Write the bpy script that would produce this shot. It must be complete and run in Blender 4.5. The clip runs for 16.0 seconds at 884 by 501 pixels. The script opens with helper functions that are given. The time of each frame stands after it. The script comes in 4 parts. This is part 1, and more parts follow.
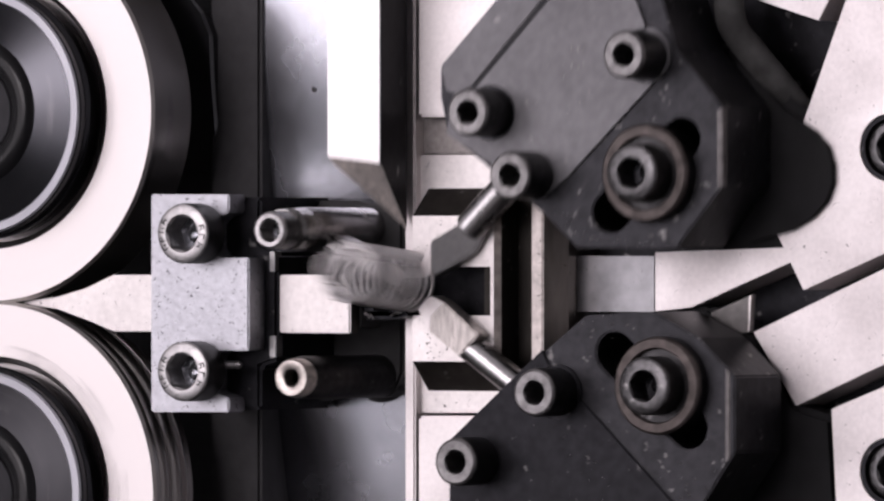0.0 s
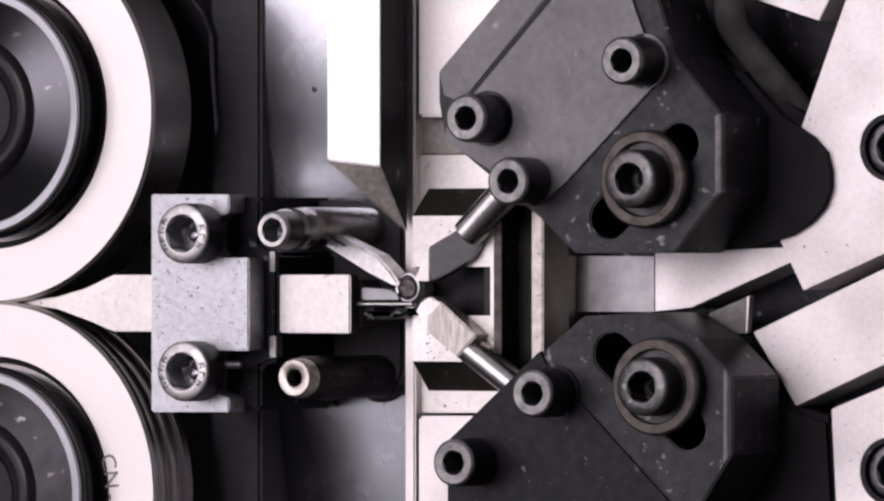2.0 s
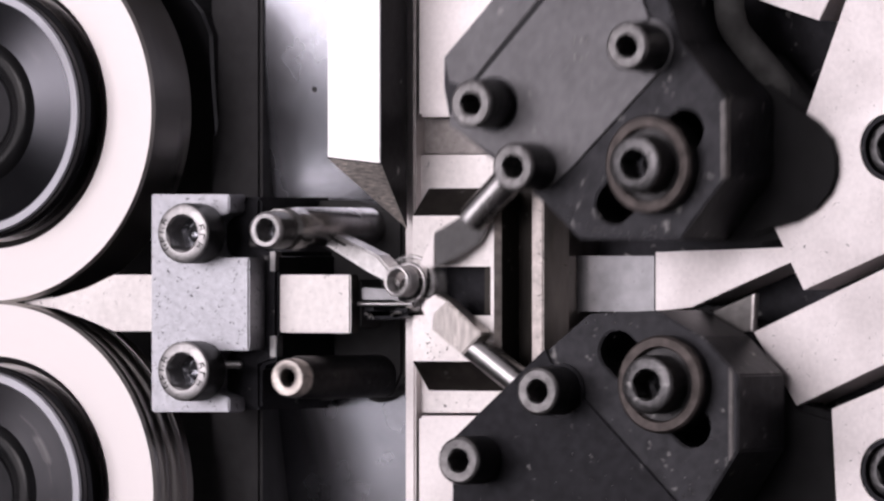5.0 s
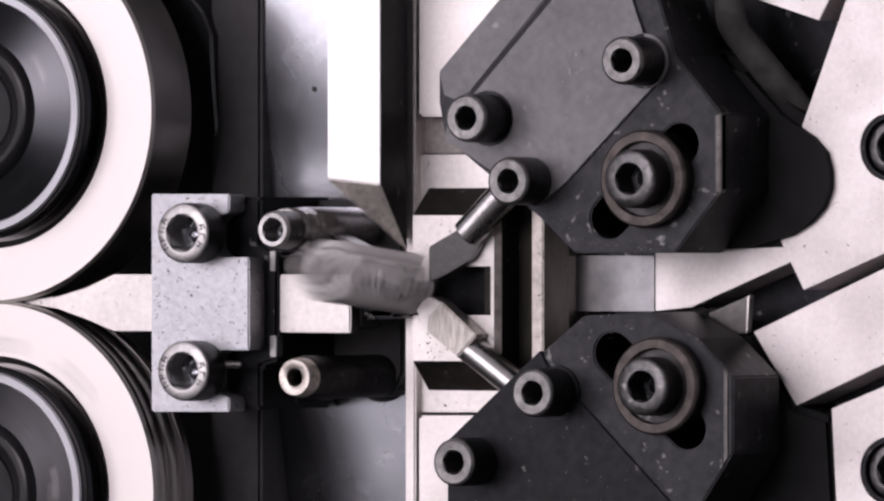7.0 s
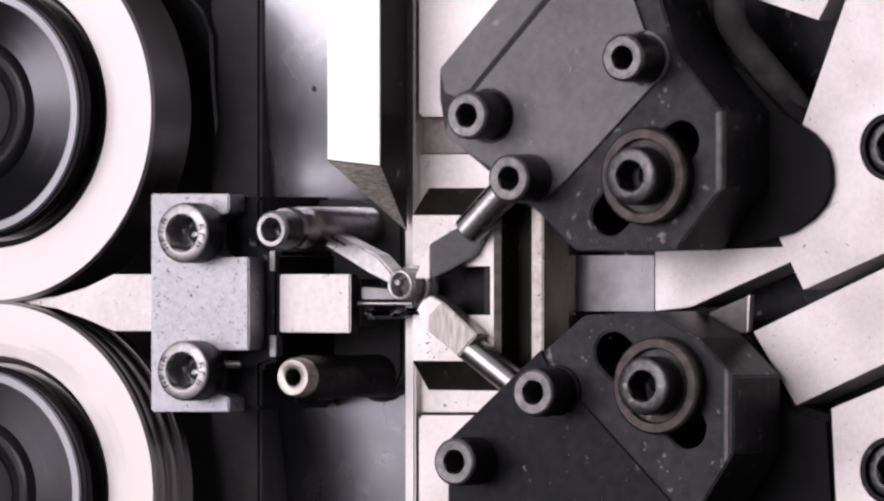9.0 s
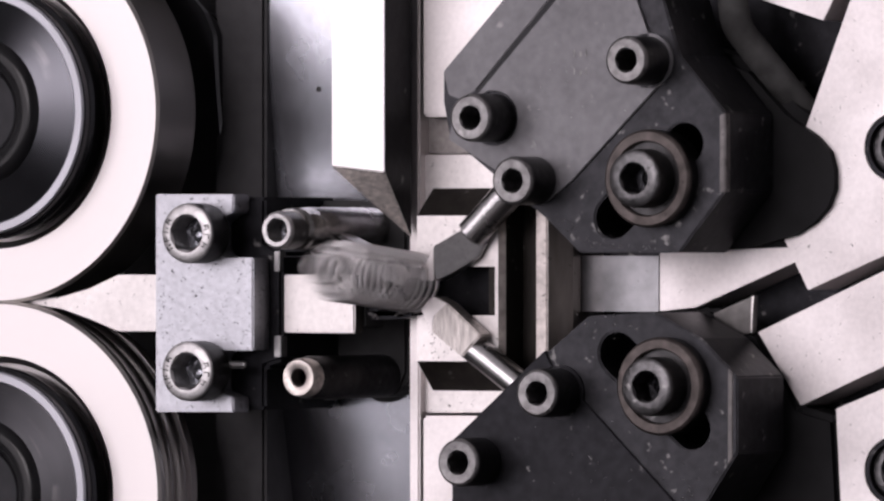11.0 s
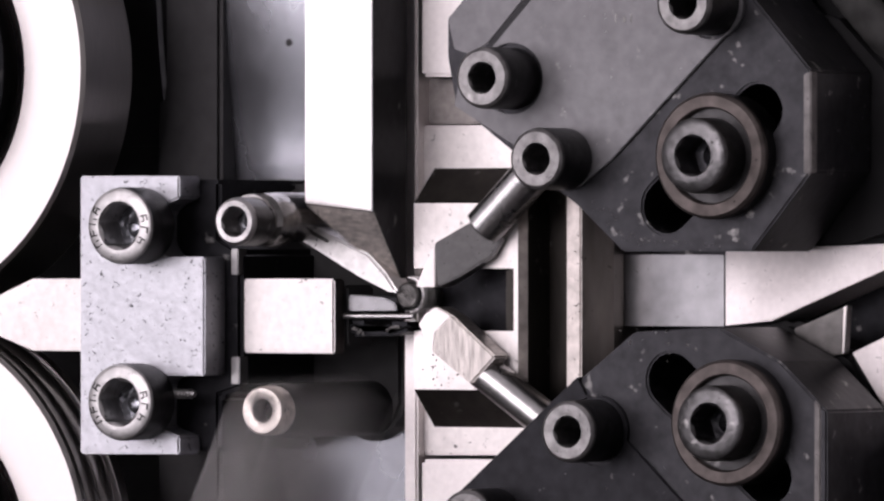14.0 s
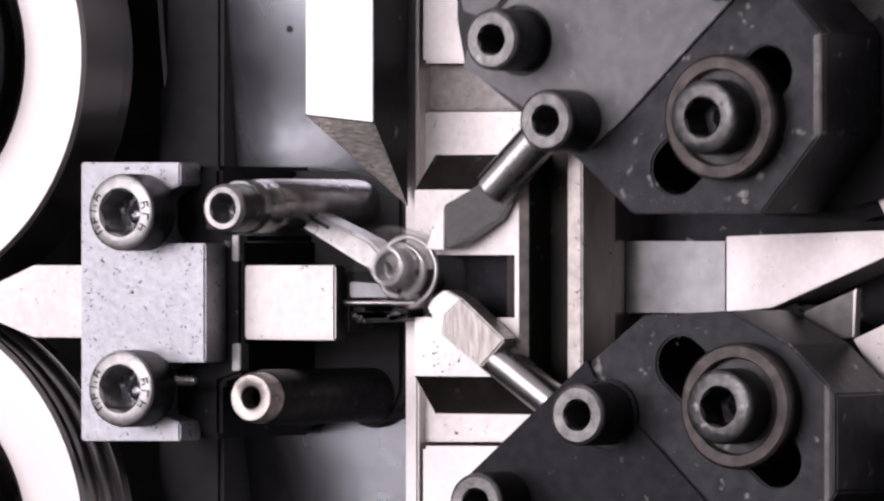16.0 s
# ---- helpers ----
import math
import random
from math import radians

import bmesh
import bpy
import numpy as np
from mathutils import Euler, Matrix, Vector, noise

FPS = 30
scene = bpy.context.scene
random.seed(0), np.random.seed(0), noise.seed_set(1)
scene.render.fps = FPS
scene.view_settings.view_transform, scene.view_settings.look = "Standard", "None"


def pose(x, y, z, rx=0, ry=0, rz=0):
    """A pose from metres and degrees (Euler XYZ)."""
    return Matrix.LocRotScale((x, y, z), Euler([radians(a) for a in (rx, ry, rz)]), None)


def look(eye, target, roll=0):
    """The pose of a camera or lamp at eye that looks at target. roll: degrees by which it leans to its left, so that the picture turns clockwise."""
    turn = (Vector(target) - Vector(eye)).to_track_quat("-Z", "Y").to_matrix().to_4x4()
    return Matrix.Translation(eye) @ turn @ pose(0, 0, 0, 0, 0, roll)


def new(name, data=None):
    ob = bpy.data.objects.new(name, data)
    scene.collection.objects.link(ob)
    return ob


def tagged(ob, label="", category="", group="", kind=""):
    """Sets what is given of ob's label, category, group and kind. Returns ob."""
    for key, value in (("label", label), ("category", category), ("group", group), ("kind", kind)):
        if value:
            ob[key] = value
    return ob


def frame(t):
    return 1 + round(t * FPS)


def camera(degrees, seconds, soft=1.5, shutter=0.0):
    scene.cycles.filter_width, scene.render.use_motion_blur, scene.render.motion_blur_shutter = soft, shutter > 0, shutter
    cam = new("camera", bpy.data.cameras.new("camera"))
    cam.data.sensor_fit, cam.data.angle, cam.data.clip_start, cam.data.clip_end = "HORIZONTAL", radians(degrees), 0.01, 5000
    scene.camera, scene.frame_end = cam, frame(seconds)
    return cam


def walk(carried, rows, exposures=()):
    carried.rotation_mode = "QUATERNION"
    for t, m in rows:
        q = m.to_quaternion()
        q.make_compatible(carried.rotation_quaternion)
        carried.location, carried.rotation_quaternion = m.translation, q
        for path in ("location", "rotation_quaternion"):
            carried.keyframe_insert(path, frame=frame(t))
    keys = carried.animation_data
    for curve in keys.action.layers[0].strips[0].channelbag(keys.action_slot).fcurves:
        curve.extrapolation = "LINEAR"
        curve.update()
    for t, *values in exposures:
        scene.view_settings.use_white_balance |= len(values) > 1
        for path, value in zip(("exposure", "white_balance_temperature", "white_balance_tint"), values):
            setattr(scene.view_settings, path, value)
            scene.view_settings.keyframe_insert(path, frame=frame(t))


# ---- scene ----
# A spring coiling machine seen close up. Lengths in the builders are millimetres.
cam = camera(5.2, 16.0, 2.4, 0.6)
walk(cam, [
    (0, pose(1.1256, -1.8733, 0, 90.000, 0, 31.000)),
    (4, pose(1.1256, -1.8733, 0, 90.000, 0, 31.001)),
    (6.5, pose(1.1256, -1.8733, 0, 89.998, 0, 31.002)),
    (9.2, pose(1.1256, -1.8733, 0, 89.997, 0, 31.000)),
    (11.3, pose(1.1256, -1.8733, 0, 89.997, 0, 31.038)),
    (11.5, pose(1.1247, -1.8718, 0, 89.986, 0, 31.047)),
    (12, pose(0.9855, -1.6402, 0, 89.991, 0, 31.053)),
    (12.5, pose(0.9230, -1.5361, 0, 90.001, 0, 31.046)),
    (13, pose(0.8937, -1.4873, 0, 90.004, 0, 31.044)),
    (13.5, pose(0.8818, -1.4675, 0, 90.010, 0, 31.054)),
    (14, pose(0.8820, -1.4679, 0, 89.983, 0, 31.057)),
    (14.5, pose(0.8813, -1.4667, 0, 89.961, 0, 31.056)),
    (15, pose(0.8809, -1.4661, 0, 89.957, 0, 31.053)),
    (15.5, pose(0.8823, -1.4683, 0, 89.942, 0, 31.057)),
    (16, pose(0.8816, -1.4672, 0, 89.904, 0, 31.063)),
], [(0, 0.0), (11.5, 0.0), (13, 0.22), (16, 0.22)])

# ---- light ----
world = bpy.data.worlds.new("workshop_air")
scene.world = world
world.use_nodes = True
world.node_tree.nodes["Background"].inputs[0].default_value = (0.75, 0.78, 0.85, 1)
world.node_tree.nodes["Background"].inputs[1].default_value = 0.45


def area_lamp(name, eye, target, wide, high, watts, colour):
    data = bpy.data.lights.new(name, "AREA")
    data.shape, data.size, data.size_y, data.energy, data.color = "RECTANGLE", wide, high, watts, colour
    ob = new(name, data)
    ob.matrix_world = look(eye, target)
    return ob


# Main light from the front left; its source is out of view.
area_lamp("window_light", (-0.95, -2.75, 0.45), (-0.1, 0, 0), 2.8, 1.7, 36.5, (1.0, 0.89, 0.955))
# Second lamp added for sharper highlights on the round steel.
area_lamp("bright_window_light", (-0.2, -2.7, 0.6), (0, 0, 0), 0.9, 0.8, 12, (1.0, 0.89, 0.95))


# ---- materials ----
def material(name, colour, rough, metal, grain=0.12, grain_size=400.0, bump=0.05, spots=0.0, brushed=None, wave=0.0, turned=False, dust=0.0, even=False, gloss=0.5):
    """A metal or paint: cloudy tone, fine grain, dark specks and a little relief."""
    m = bpy.data.materials.new(name)
    m.use_nodes = True
    nt = m.node_tree
    b = nt.nodes["Principled BSDF"]
    b.inputs["Metallic"].default_value, b.inputs["Specular IOR Level"].default_value = metal, gloss
    tc = nt.nodes.new("ShaderNodeTexCoord")
    mp = nt.nodes.new("ShaderNodeMapping")
    nt.links.new(tc.outputs["Object"], mp.inputs[0])
    if brushed:
        mp.inputs["Scale"].default_value = brushed
    fine = nt.nodes.new("ShaderNodeTexNoise")
    fine.inputs["Scale"].default_value, fine.inputs["Detail"].default_value = grain_size, 4
    nt.links.new(mp.outputs[0], fine.inputs[0])
    cloud = nt.nodes.new("ShaderNodeTexNoise")
    cloud.inputs["Scale"].default_value, cloud.inputs["Detail"].default_value = 55, 5
    nt.links.new(tc.outputs["Object"], cloud.inputs[0])
    ramp = nt.nodes.new("ShaderNodeMapRange")
    ramp.inputs[1].default_value, ramp.inputs[2].default_value = 0.3, 0.7
    ramp.inputs[3].default_value, ramp.inputs[4].default_value = 1 - grain, 1 + grain * 0.6
    nt.links.new(fine.outputs[0], ramp.inputs[0])
    ramp2 = nt.nodes.new("ShaderNodeMapRange")
    ramp2.inputs[1].default_value, ramp2.inputs[2].default_value = 0.3, 0.7
    ramp2.inputs[3].default_value, ramp2.inputs[4].default_value = 1 - grain, 1 + grain * 0.5
    nt.links.new(cloud.outputs[0], ramp2.inputs[0])
    mul = nt.nodes.new("ShaderNodeMath")
    mul.operation = "MULTIPLY"
    nt.links.new(ramp.outputs[0], mul.inputs[0])
    nt.links.new(ramp2.outputs[0], mul.inputs[1])
    tone = mul.outputs[0]
    if spots:
        speck = nt.nodes.new("ShaderNodeTexNoise")
        speck.inputs["Scale"].default_value, speck.inputs["Detail"].default_value = 900, 4
        speck.inputs["Distortion"].default_value = 1.2
        nt.links.new(tc.outputs["Object"], speck.inputs[0])
        cut = nt.nodes.new("ShaderNodeMapRange")
        cut.inputs[1].default_value, cut.inputs[2].default_value = 0.69 - spots * 0.08, 0.73 - spots * 0.08
        cut.inputs[3].default_value, cut.inputs[4].default_value = 1.0, 0.25
        nt.links.new(speck.outputs[0], cut.inputs[0])
        mul2 = nt.nodes.new("ShaderNodeMath")
        mul2.operation = "MULTIPLY"
        nt.links.new(tone, mul2.inputs[0])
        nt.links.new(cut.outputs[0], mul2.inputs[1])
        tone = mul2.outputs[0]
    scale = nt.nodes.new("ShaderNodeVectorMath")
    scale.operation = "SCALE"
    scale.inputs[0].default_value = colour
    nt.links.new(tone, scale.inputs["Scale"])
    paint = scale.outputs[0]
    if dust:
        flecks = nt.nodes.new("ShaderNodeTexNoise")
        flecks.inputs["Scale"].default_value, flecks.inputs["Detail"].default_value = 330, 3
        nt.links.new(tc.outputs["Object"], flecks.inputs[0])
        pick = nt.nodes.new("ShaderNodeMapRange")
        pick.inputs[1].default_value, pick.inputs[2].default_value, pick.inputs[4].default_value = 0.66, 0.78, dust
        nt.links.new(flecks.outputs[0], pick.inputs[0])
        mix = nt.nodes.new("ShaderNodeMix")
        mix.data_type = "RGBA"
        mix.inputs[7].default_value = (0.42, 0.41, 0.4, 1)
        nt.links.new(pick.outputs[0], mix.inputs[0])
        nt.links.new(paint, mix.inputs[6])
        paint = mix.outputs[2]
    nt.links.new(paint, b.inputs["Base Color"])
    rr = nt.nodes.new("ShaderNodeMapRange")
    rr.inputs[1].default_value, rr.inputs[2].default_value = 0.3, 0.7
    rr.inputs[3].default_value, rr.inputs[4].default_value = rough * (0.98 if even else 0.85), min(1.0, rough * (1.02 if even else 1.2))
    nt.links.new(cloud.outputs[0], rr.inputs[0])
    nt.links.new(rr.outputs[0], b.inputs["Roughness"])
    bp = nt.nodes.new("ShaderNodeBump")
    bp.inputs["Strength"].default_value, bp.inputs["Distance"].default_value = bump, 0.0004
    nt.links.new(fine.outputs[0], bp.inputs["Height"])
    if wave:
        slow = nt.nodes.new("ShaderNodeTexNoise")
        slow.inputs["Scale"].default_value, slow.inputs["Detail"].default_value = 14, 1
        nt.links.new(tc.outputs["Object"], slow.inputs[0])
        sway = nt.nodes.new("ShaderNodeBump")
        sway.inputs["Strength"].default_value, sway.inputs["Distance"].default_value = 1.0, wave
        nt.links.new(slow.outputs[0], sway.inputs["Height"])
        nt.links.new(sway.outputs[0], bp.inputs["Normal"])
    if turned:
        way = nt.nodes.new("ShaderNodeTangent")
        way.direction_type, way.axis = "RADIAL", "Y"
        b.inputs["Anisotropic"].default_value = 0.85
        nt.links.new(way.outputs[0], b.inputs["Tangent"])
    nt.links.new(bp.outputs[0], b.inputs["Normal"])
    return m


GROUND_STEEL = material("ground_steel", (0.86, 0.82, 0.81), 0.53, 1.0, 0.05, 900, 0.05)
PITTED_STEEL = material("pitted_ground_steel", (0.8, 0.765, 0.75), 0.5, 1.0, 0.08, 700, 0.1, 0.18)
ROLLER_STEEL = material("roller_steel", (0.81, 0.77, 0.76), 0.5, 1.0, 0.012, 700, 0.01, even=True)
TREAD_STEEL = material("roller_tread_steel", (0.42, 0.4, 0.385), 0.3, 1.0, 0.06, 300, 0.03, 0.0, (1, 6, 1))
BLADE_STEEL = material("blade_steel", (0.9, 0.87, 0.87), 0.47, 1.0, 0.02, 800, 0.02, even=True)
CHISEL_STEEL = material("ground_bevel_steel", (0.8, 0.75, 0.71), 0.65, 1.0, 0.4, 500, 0.4, 0.3, (1, 1, 4))
PLATE_STEEL = material("plate_steel", (0.5, 0.51, 0.555), 0.25, 1.0, 0.08, 500, 0.05, 0.0, None, 0.006)
CLAMP_STEEL = material("clamp_steel", (0.52, 0.525, 0.56), 0.45, 1.0, 0.1, 600, 0.25, 0.68)
# Darker, duller copy of POLISHED_DARK that dims the lower cone's reflection.
DULL_DARK = material("dull_dark_steel", (0.04, 0.04, 0.043), 0.34, 1.0, 0.2, 300, 0.05, 0.0, None, 0.0, True, 0.5)
NUT_EDGE = material("nut_edge_steel", (0.47, 0.475, 0.51), 0.5, 1.0, 0.04, 500, 0.02)
STRIP_STEEL = material("dull_strip_steel", (0.45, 0.42, 0.405), 0.6, 1.0, 0.2, 700, 0.2, 0.2)
TOOL_STEEL = material("tool_steel", (0.36, 0.355, 0.355), 0.34, 1.0, 0.12, 700, 0.08, 0.2)
TIP_STEEL = material("brushed_tip_steel", (0.56, 0.525, 0.5), 0.46, 1.0, 0.3, 420, 0.3, 0.1, (4, 1, 0.6))
WIRE_STEEL = material("spring_wire", (0.64, 0.625, 0.625), 0.3, 1.0, 0.06, 900, 0.02)
DARK_STEEL = material("dark_steel", (0.13, 0.125, 0.122), 0.42, 1.0, 0.2, 500, 0.08, 0.1)
POLISHED_DARK = material("polished_dark_steel", (0.055, 0.056, 0.062), 0.18, 1.0, 0.05, 200, 0.0, 0.0, None, 0.0, True, 0.3)
# Shade put into colour for slopes, right sides, slot step, channel and edge line.
SHADE_BLACK = material("painted_shade_black", (0.035, 0.031, 0.027), 0.4, 0.6, 0.4, 300, 0.2, 0.0, (1, 1, 0.15), 0.0, False, 0.3, gloss=0.35)
# Lighter oxide for the upper holder's plates than for the lower clamp plate.
PALE_OXIDE = material("paler_grey_oxide", (0.172, 0.17, 0.178), 0.5, 0.75, 0.14, 450, 0.15, 0.0, None, 0.0, False, 0.5)
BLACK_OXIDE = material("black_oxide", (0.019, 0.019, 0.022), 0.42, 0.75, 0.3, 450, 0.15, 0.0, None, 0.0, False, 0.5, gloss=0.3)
GREY_OXIDE = material("dark_grey_oxide", (0.036, 0.036, 0.04), 0.42, 0.75, 0.3, 450, 0.15, 0.0, None, 0.0, False, 0.6, gloss=0.3)
BOLT_OXIDE = material("bolt_oxide", (0.2, 0.195, 0.195), 0.34, 0.9, 0.35, 600, 0.3, 0.15, None, 0.0, False, 0.7)
MANDREL = material("speckled_mandrel_end", (0.16, 0.155, 0.15), 0.5, 0.9, 0.5, 900, 0.6, 0.0, None, 0.0, False, 1.0)
SHANK_STEEL = material("tool_shank_steel", (0.5, 0.49, 0.49), 0.25, 1.0, 0.12, 600, 0.05, 0.1)
BRONZE_TINT = material("warm_worn_steel", (0.72, 0.665, 0.62), 0.42, 1.0, 0.35, 500, 0.3, 0.3)
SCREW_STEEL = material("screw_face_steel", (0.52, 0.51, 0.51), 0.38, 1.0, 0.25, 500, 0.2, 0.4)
WASHER = material("lit_brown_washer", (0.13, 0.113, 0.107), 0.55, 0.9, 0.4, 350, 0.2, 0.2)
EDGE_WEAR = material("worn_oxide_edge", (0.34, 0.325, 0.32), 0.75, 1.0, 0.3, 400, 0.15, 0.2)
CHAMFER = material("rough_chamfer_steel", (0.55, 0.51, 0.48), 0.78, 1.0, 0.3, 400, 0.15, 0.2)
RAIL_STEEL = material("dull_rail_steel", (0.62, 0.575, 0.545), 0.5, 1.0, 0.25, 500, 0.2, 0.5)
BAR_STEEL = material("oily_bar_steel", (0.66, 0.645, 0.64), 0.38, 1.0, 0.2, 500, 0.15, 0.35)
INNER_STEEL = material("grey_slide_steel", (0.27, 0.27, 0.28), 0.36, 1.0, 0.15, 300, 0.06, 0.1)
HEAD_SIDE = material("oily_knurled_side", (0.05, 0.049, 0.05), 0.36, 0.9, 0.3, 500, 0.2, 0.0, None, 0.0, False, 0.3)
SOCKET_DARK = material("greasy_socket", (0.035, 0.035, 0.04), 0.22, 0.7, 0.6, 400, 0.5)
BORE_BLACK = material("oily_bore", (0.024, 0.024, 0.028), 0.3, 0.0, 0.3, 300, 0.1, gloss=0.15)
BLACK_PAINT = material("black_panel_paint", (0.03, 0.03, 0.031), 0.7, 0.0, 0.2, 300, 0.05)
SOOT = material("matt_black_casting", (0.016, 0.016, 0.017), 0.75, 0.0, 0.3, 120, 0.2, gloss=0.2)
GLOSSY_BLACK = material("glossy_black_hub", (0.01, 0.01, 0.011), 0.2, 0.0, 0.1, 200, 0.0, gloss=0.2)
COVER_BLACK = material("polished_black_cover", (0.13, 0.132, 0.14), 0.22, 1.0, 0.05, 200, 0.0)
SLIDE_STEEL = material("ground_slide_steel", (0.8, 0.76, 0.755), 0.54, 1.0, 0.06, 900, 0.05, 0.05)
BIG_BOLT = material("black_bolt_head", (0.11, 0.108, 0.11), 0.3, 0.9, 0.4, 600, 0.35, 0.15, None, 0.0, False, 0.8)
SOCKET_FLOOR = material("oily_socket_floor", (0.16, 0.165, 0.18), 0.16, 1.0, 0.4, 500, 0.9)
PRESSED_MARK = material("black_pressed_mark", (0.03, 0.03, 0.03), 0.6, 0.3, 0.3, 400, 0.1)
COLLAR = material("worn_glinting_collar", (0.5, 0.49, 0.48), 0.24, 1.0, 0.5, 320, 0.9, 0.3)
CHIP = material("bright_metal_chip", (0.6, 0.59, 0.58), 0.35, 1.0, 0.3, 600, 0.2)
RAIL_SIDE = material("brown_oily_rail_side", (0.38, 0.345, 0.32), 0.55, 1.0, 0.3, 300, 0.2, 0.1, (1, 1, 0.2))
BAND_PAINT = material("dark_plate_finish", (0.055, 0.054, 0.056), 0.55, 0.6, 0.15, 300, 0.04)
FAINT_MARK = material("faint_engraving", (0.3, 0.295, 0.29), 0.55, 0.75, 0.5, 900, 0.3)
PALE_INK = material("pale_worn_mark", (0.42, 0.41, 0.4), 0.6, 0.6, 0.3, 400, 0.1)
INK = material("engraved_mark", (0.24, 0.23, 0.225), 0.6, 0.6, 0.3, 400, 0.1)
HOSE = material("grey_hose", (0.085, 0.085, 0.083), 0.85, 0.0, 0.6, 120, 0.4, gloss=0.2)
RUBBER = material("black_hose_rubber", (0.03, 0.03, 0.032), 0.5, 0.0, 0.3, 300, 0.2)
CABINET = material("cabinet_paint", (0.3, 0.31, 0.32), 0.5, 0.0, 0.06, 60, 0.05)
WALL_PAINT = material("bounce_wall_paint", (0.72, 0.72, 0.725), 0.8, 0.0, 0.08, 20, 0.05)
FLOOR_PAINT = material("workshop_floor_paint", (0.16, 0.16, 0.16), 0.6, 0.0, 0.15, 15, 0.05)

# ---- building helpers ----
BASE = {}


def thing(name, at, label, category, group="", kind=""):
    ob = new(name)
    ob.empty_display_size = 0.01
    ob.location = Vector(at) * 0.001
    BASE[ob.name] = Vector(at)
    return tagged(ob, label, category, group, kind)


def part(name, bm, mat, parent, label=""):
    """Link a bmesh, in millimetres of the place, as one mesh under a thing or a part."""
    base = BASE[parent.name]
    bmesh.ops.translate(bm, verts=bm.verts, vec=-base)
    bmesh.ops.scale(bm, verts=bm.verts, vec=(0.001, 0.001, 0.001))
    me = bpy.data.meshes.new(name)
    bm.normal_update()
    bm.to_mesh(me)
    bm.free()
    me.materials.append(mat)
    ob = new(name, me)
    ob.parent = parent
    BASE[ob.name] = base
    return tagged(ob, label)


def setting(name, bm, mat, label, category):
    bmesh.ops.scale(bm, verts=bm.verts, vec=(0.001, 0.001, 0.001))
    me = bpy.data.meshes.new(name)
    bm.to_mesh(me)
    bm.free()
    me.materials.append(mat)
    return tagged(new(name, me), label, category, "", "structure")


def prism(poly, y0, y1, bevel=0.3, holes=()):
    """A plate of outline poly (x, z), from depth y0 in front to y1 behind, with holes right through."""
    bm = bmesh.new()
    edges = []
    for loop in (poly, *holes):
        vs = [bm.verts.new((x, y0, z)) for x, z in loop]
        edges += [bm.edges.new((vs[i], vs[(i + 1) % len(vs)])) for i in range(len(vs))]
    bmesh.ops.triangle_fill(bm, edges=edges, use_beauty=True)
    if not holes:
        bmesh.ops.dissolve_faces(bm, faces=bm.faces[:])
    for f in bm.faces:
        f.normal_update()
        if f.normal.y > 0:
            f.normal_flip()
    front = bm.faces[:]
    got = bmesh.ops.extrude_face_region(bm, geom=front, use_keep_orig=True)
    back = [v for v in got["geom"] if isinstance(v, bmesh.types.BMVert)]
    bmesh.ops.translate(bm, verts=back, vec=(0, y1 - y0, 0))
    bmesh.ops.recalc_face_normals(bm, faces=bm.faces[:])
    if bevel:
        sharp = [e for e in bm.edges if len(e.link_faces) == 2 and e.calc_face_angle(0) > 0.5]
        bmesh.ops.bevel(bm, geom=sharp, offset=bevel, segments=2, affect="EDGES", clamp_overlap=True)
    return bm


def box(x0, x1, y0, y1, z0, z1, bevel=0.3):
    return prism([(x0, z0), (x1, z0), (x1, z1), (x0, z1)], y0, y1, bevel)


def circle(x, z, r, n=32):
    return [(x + r * math.cos(2 * math.pi * i / n), z + r * math.sin(2 * math.pi * i / n)) for i in range(n)]


def stadium(xa, za, xb, zb, r, n=10):
    a = math.atan2(zb - za, xb - xa)
    out = [(xb + r * math.cos(a - math.pi / 2 + math.pi * i / n), zb + r * math.sin(a - math.pi / 2 + math.pi * i / n)) for i in range(n + 1)]
    return out + [(xa + r * math.cos(a + math.pi / 2 + math.pi * i / n), za + r * math.sin(a + math.pi / 2 + math.pi * i / n)) for i in range(n + 1)]


def lathe(x, z, rings, n=64, closed=False, caps=True):
    """A body of rings (radius, depth[, shape]) round the axis through (x, z); shape "hex" or "knurl"."""
    bm = bmesh.new()
    loops = []
    for ring in rings:
        r, y, shape = (*ring, "")[:3]
        loop = []
        for i in range(n):
            a = 2 * math.pi * i / n
            q = r
            if shape == "hex":
                q = r / math.cos((a + 0.2) % (math.pi / 3) - math.pi / 6)
            elif shape == "knurl":
                q = r * (1.0 if i % 2 else 0.972)
            loop.append(bm.verts.new((x + q * math.cos(a), y, z + q * math.sin(a))))
        loops.append(loop)
    for la, lb in zip(loops, loops[1:] + loops[:1] if closed else loops[1:]):
        for i in range(n):
            f = bm.faces.new((la[i], la[(i + 1) % n], lb[(i + 1) % n], lb[i]))
            f.smooth = True
    if caps and not closed:
        bm.faces.new(loops[0])
        bm.faces.new(loops[-1])
    bmesh.ops.recalc_face_normals(bm, faces=bm.faces[:])
    for e in bm.edges:
        if len(e.link_faces) == 2 and e.calc_face_angle(0) > 0.6:
            e.smooth = False
    return bm


def leaning(bm, x, z, sx, sz, limit):
    """Lean the front of a plate about (x, z): it falls back by sx per mm of x and sz per mm of z."""
    for v in bm.verts:
        if v.co.y < limit:
            v.co.y += sx * (v.co.x - x) + sz * (v.co.z - z)
    return bm


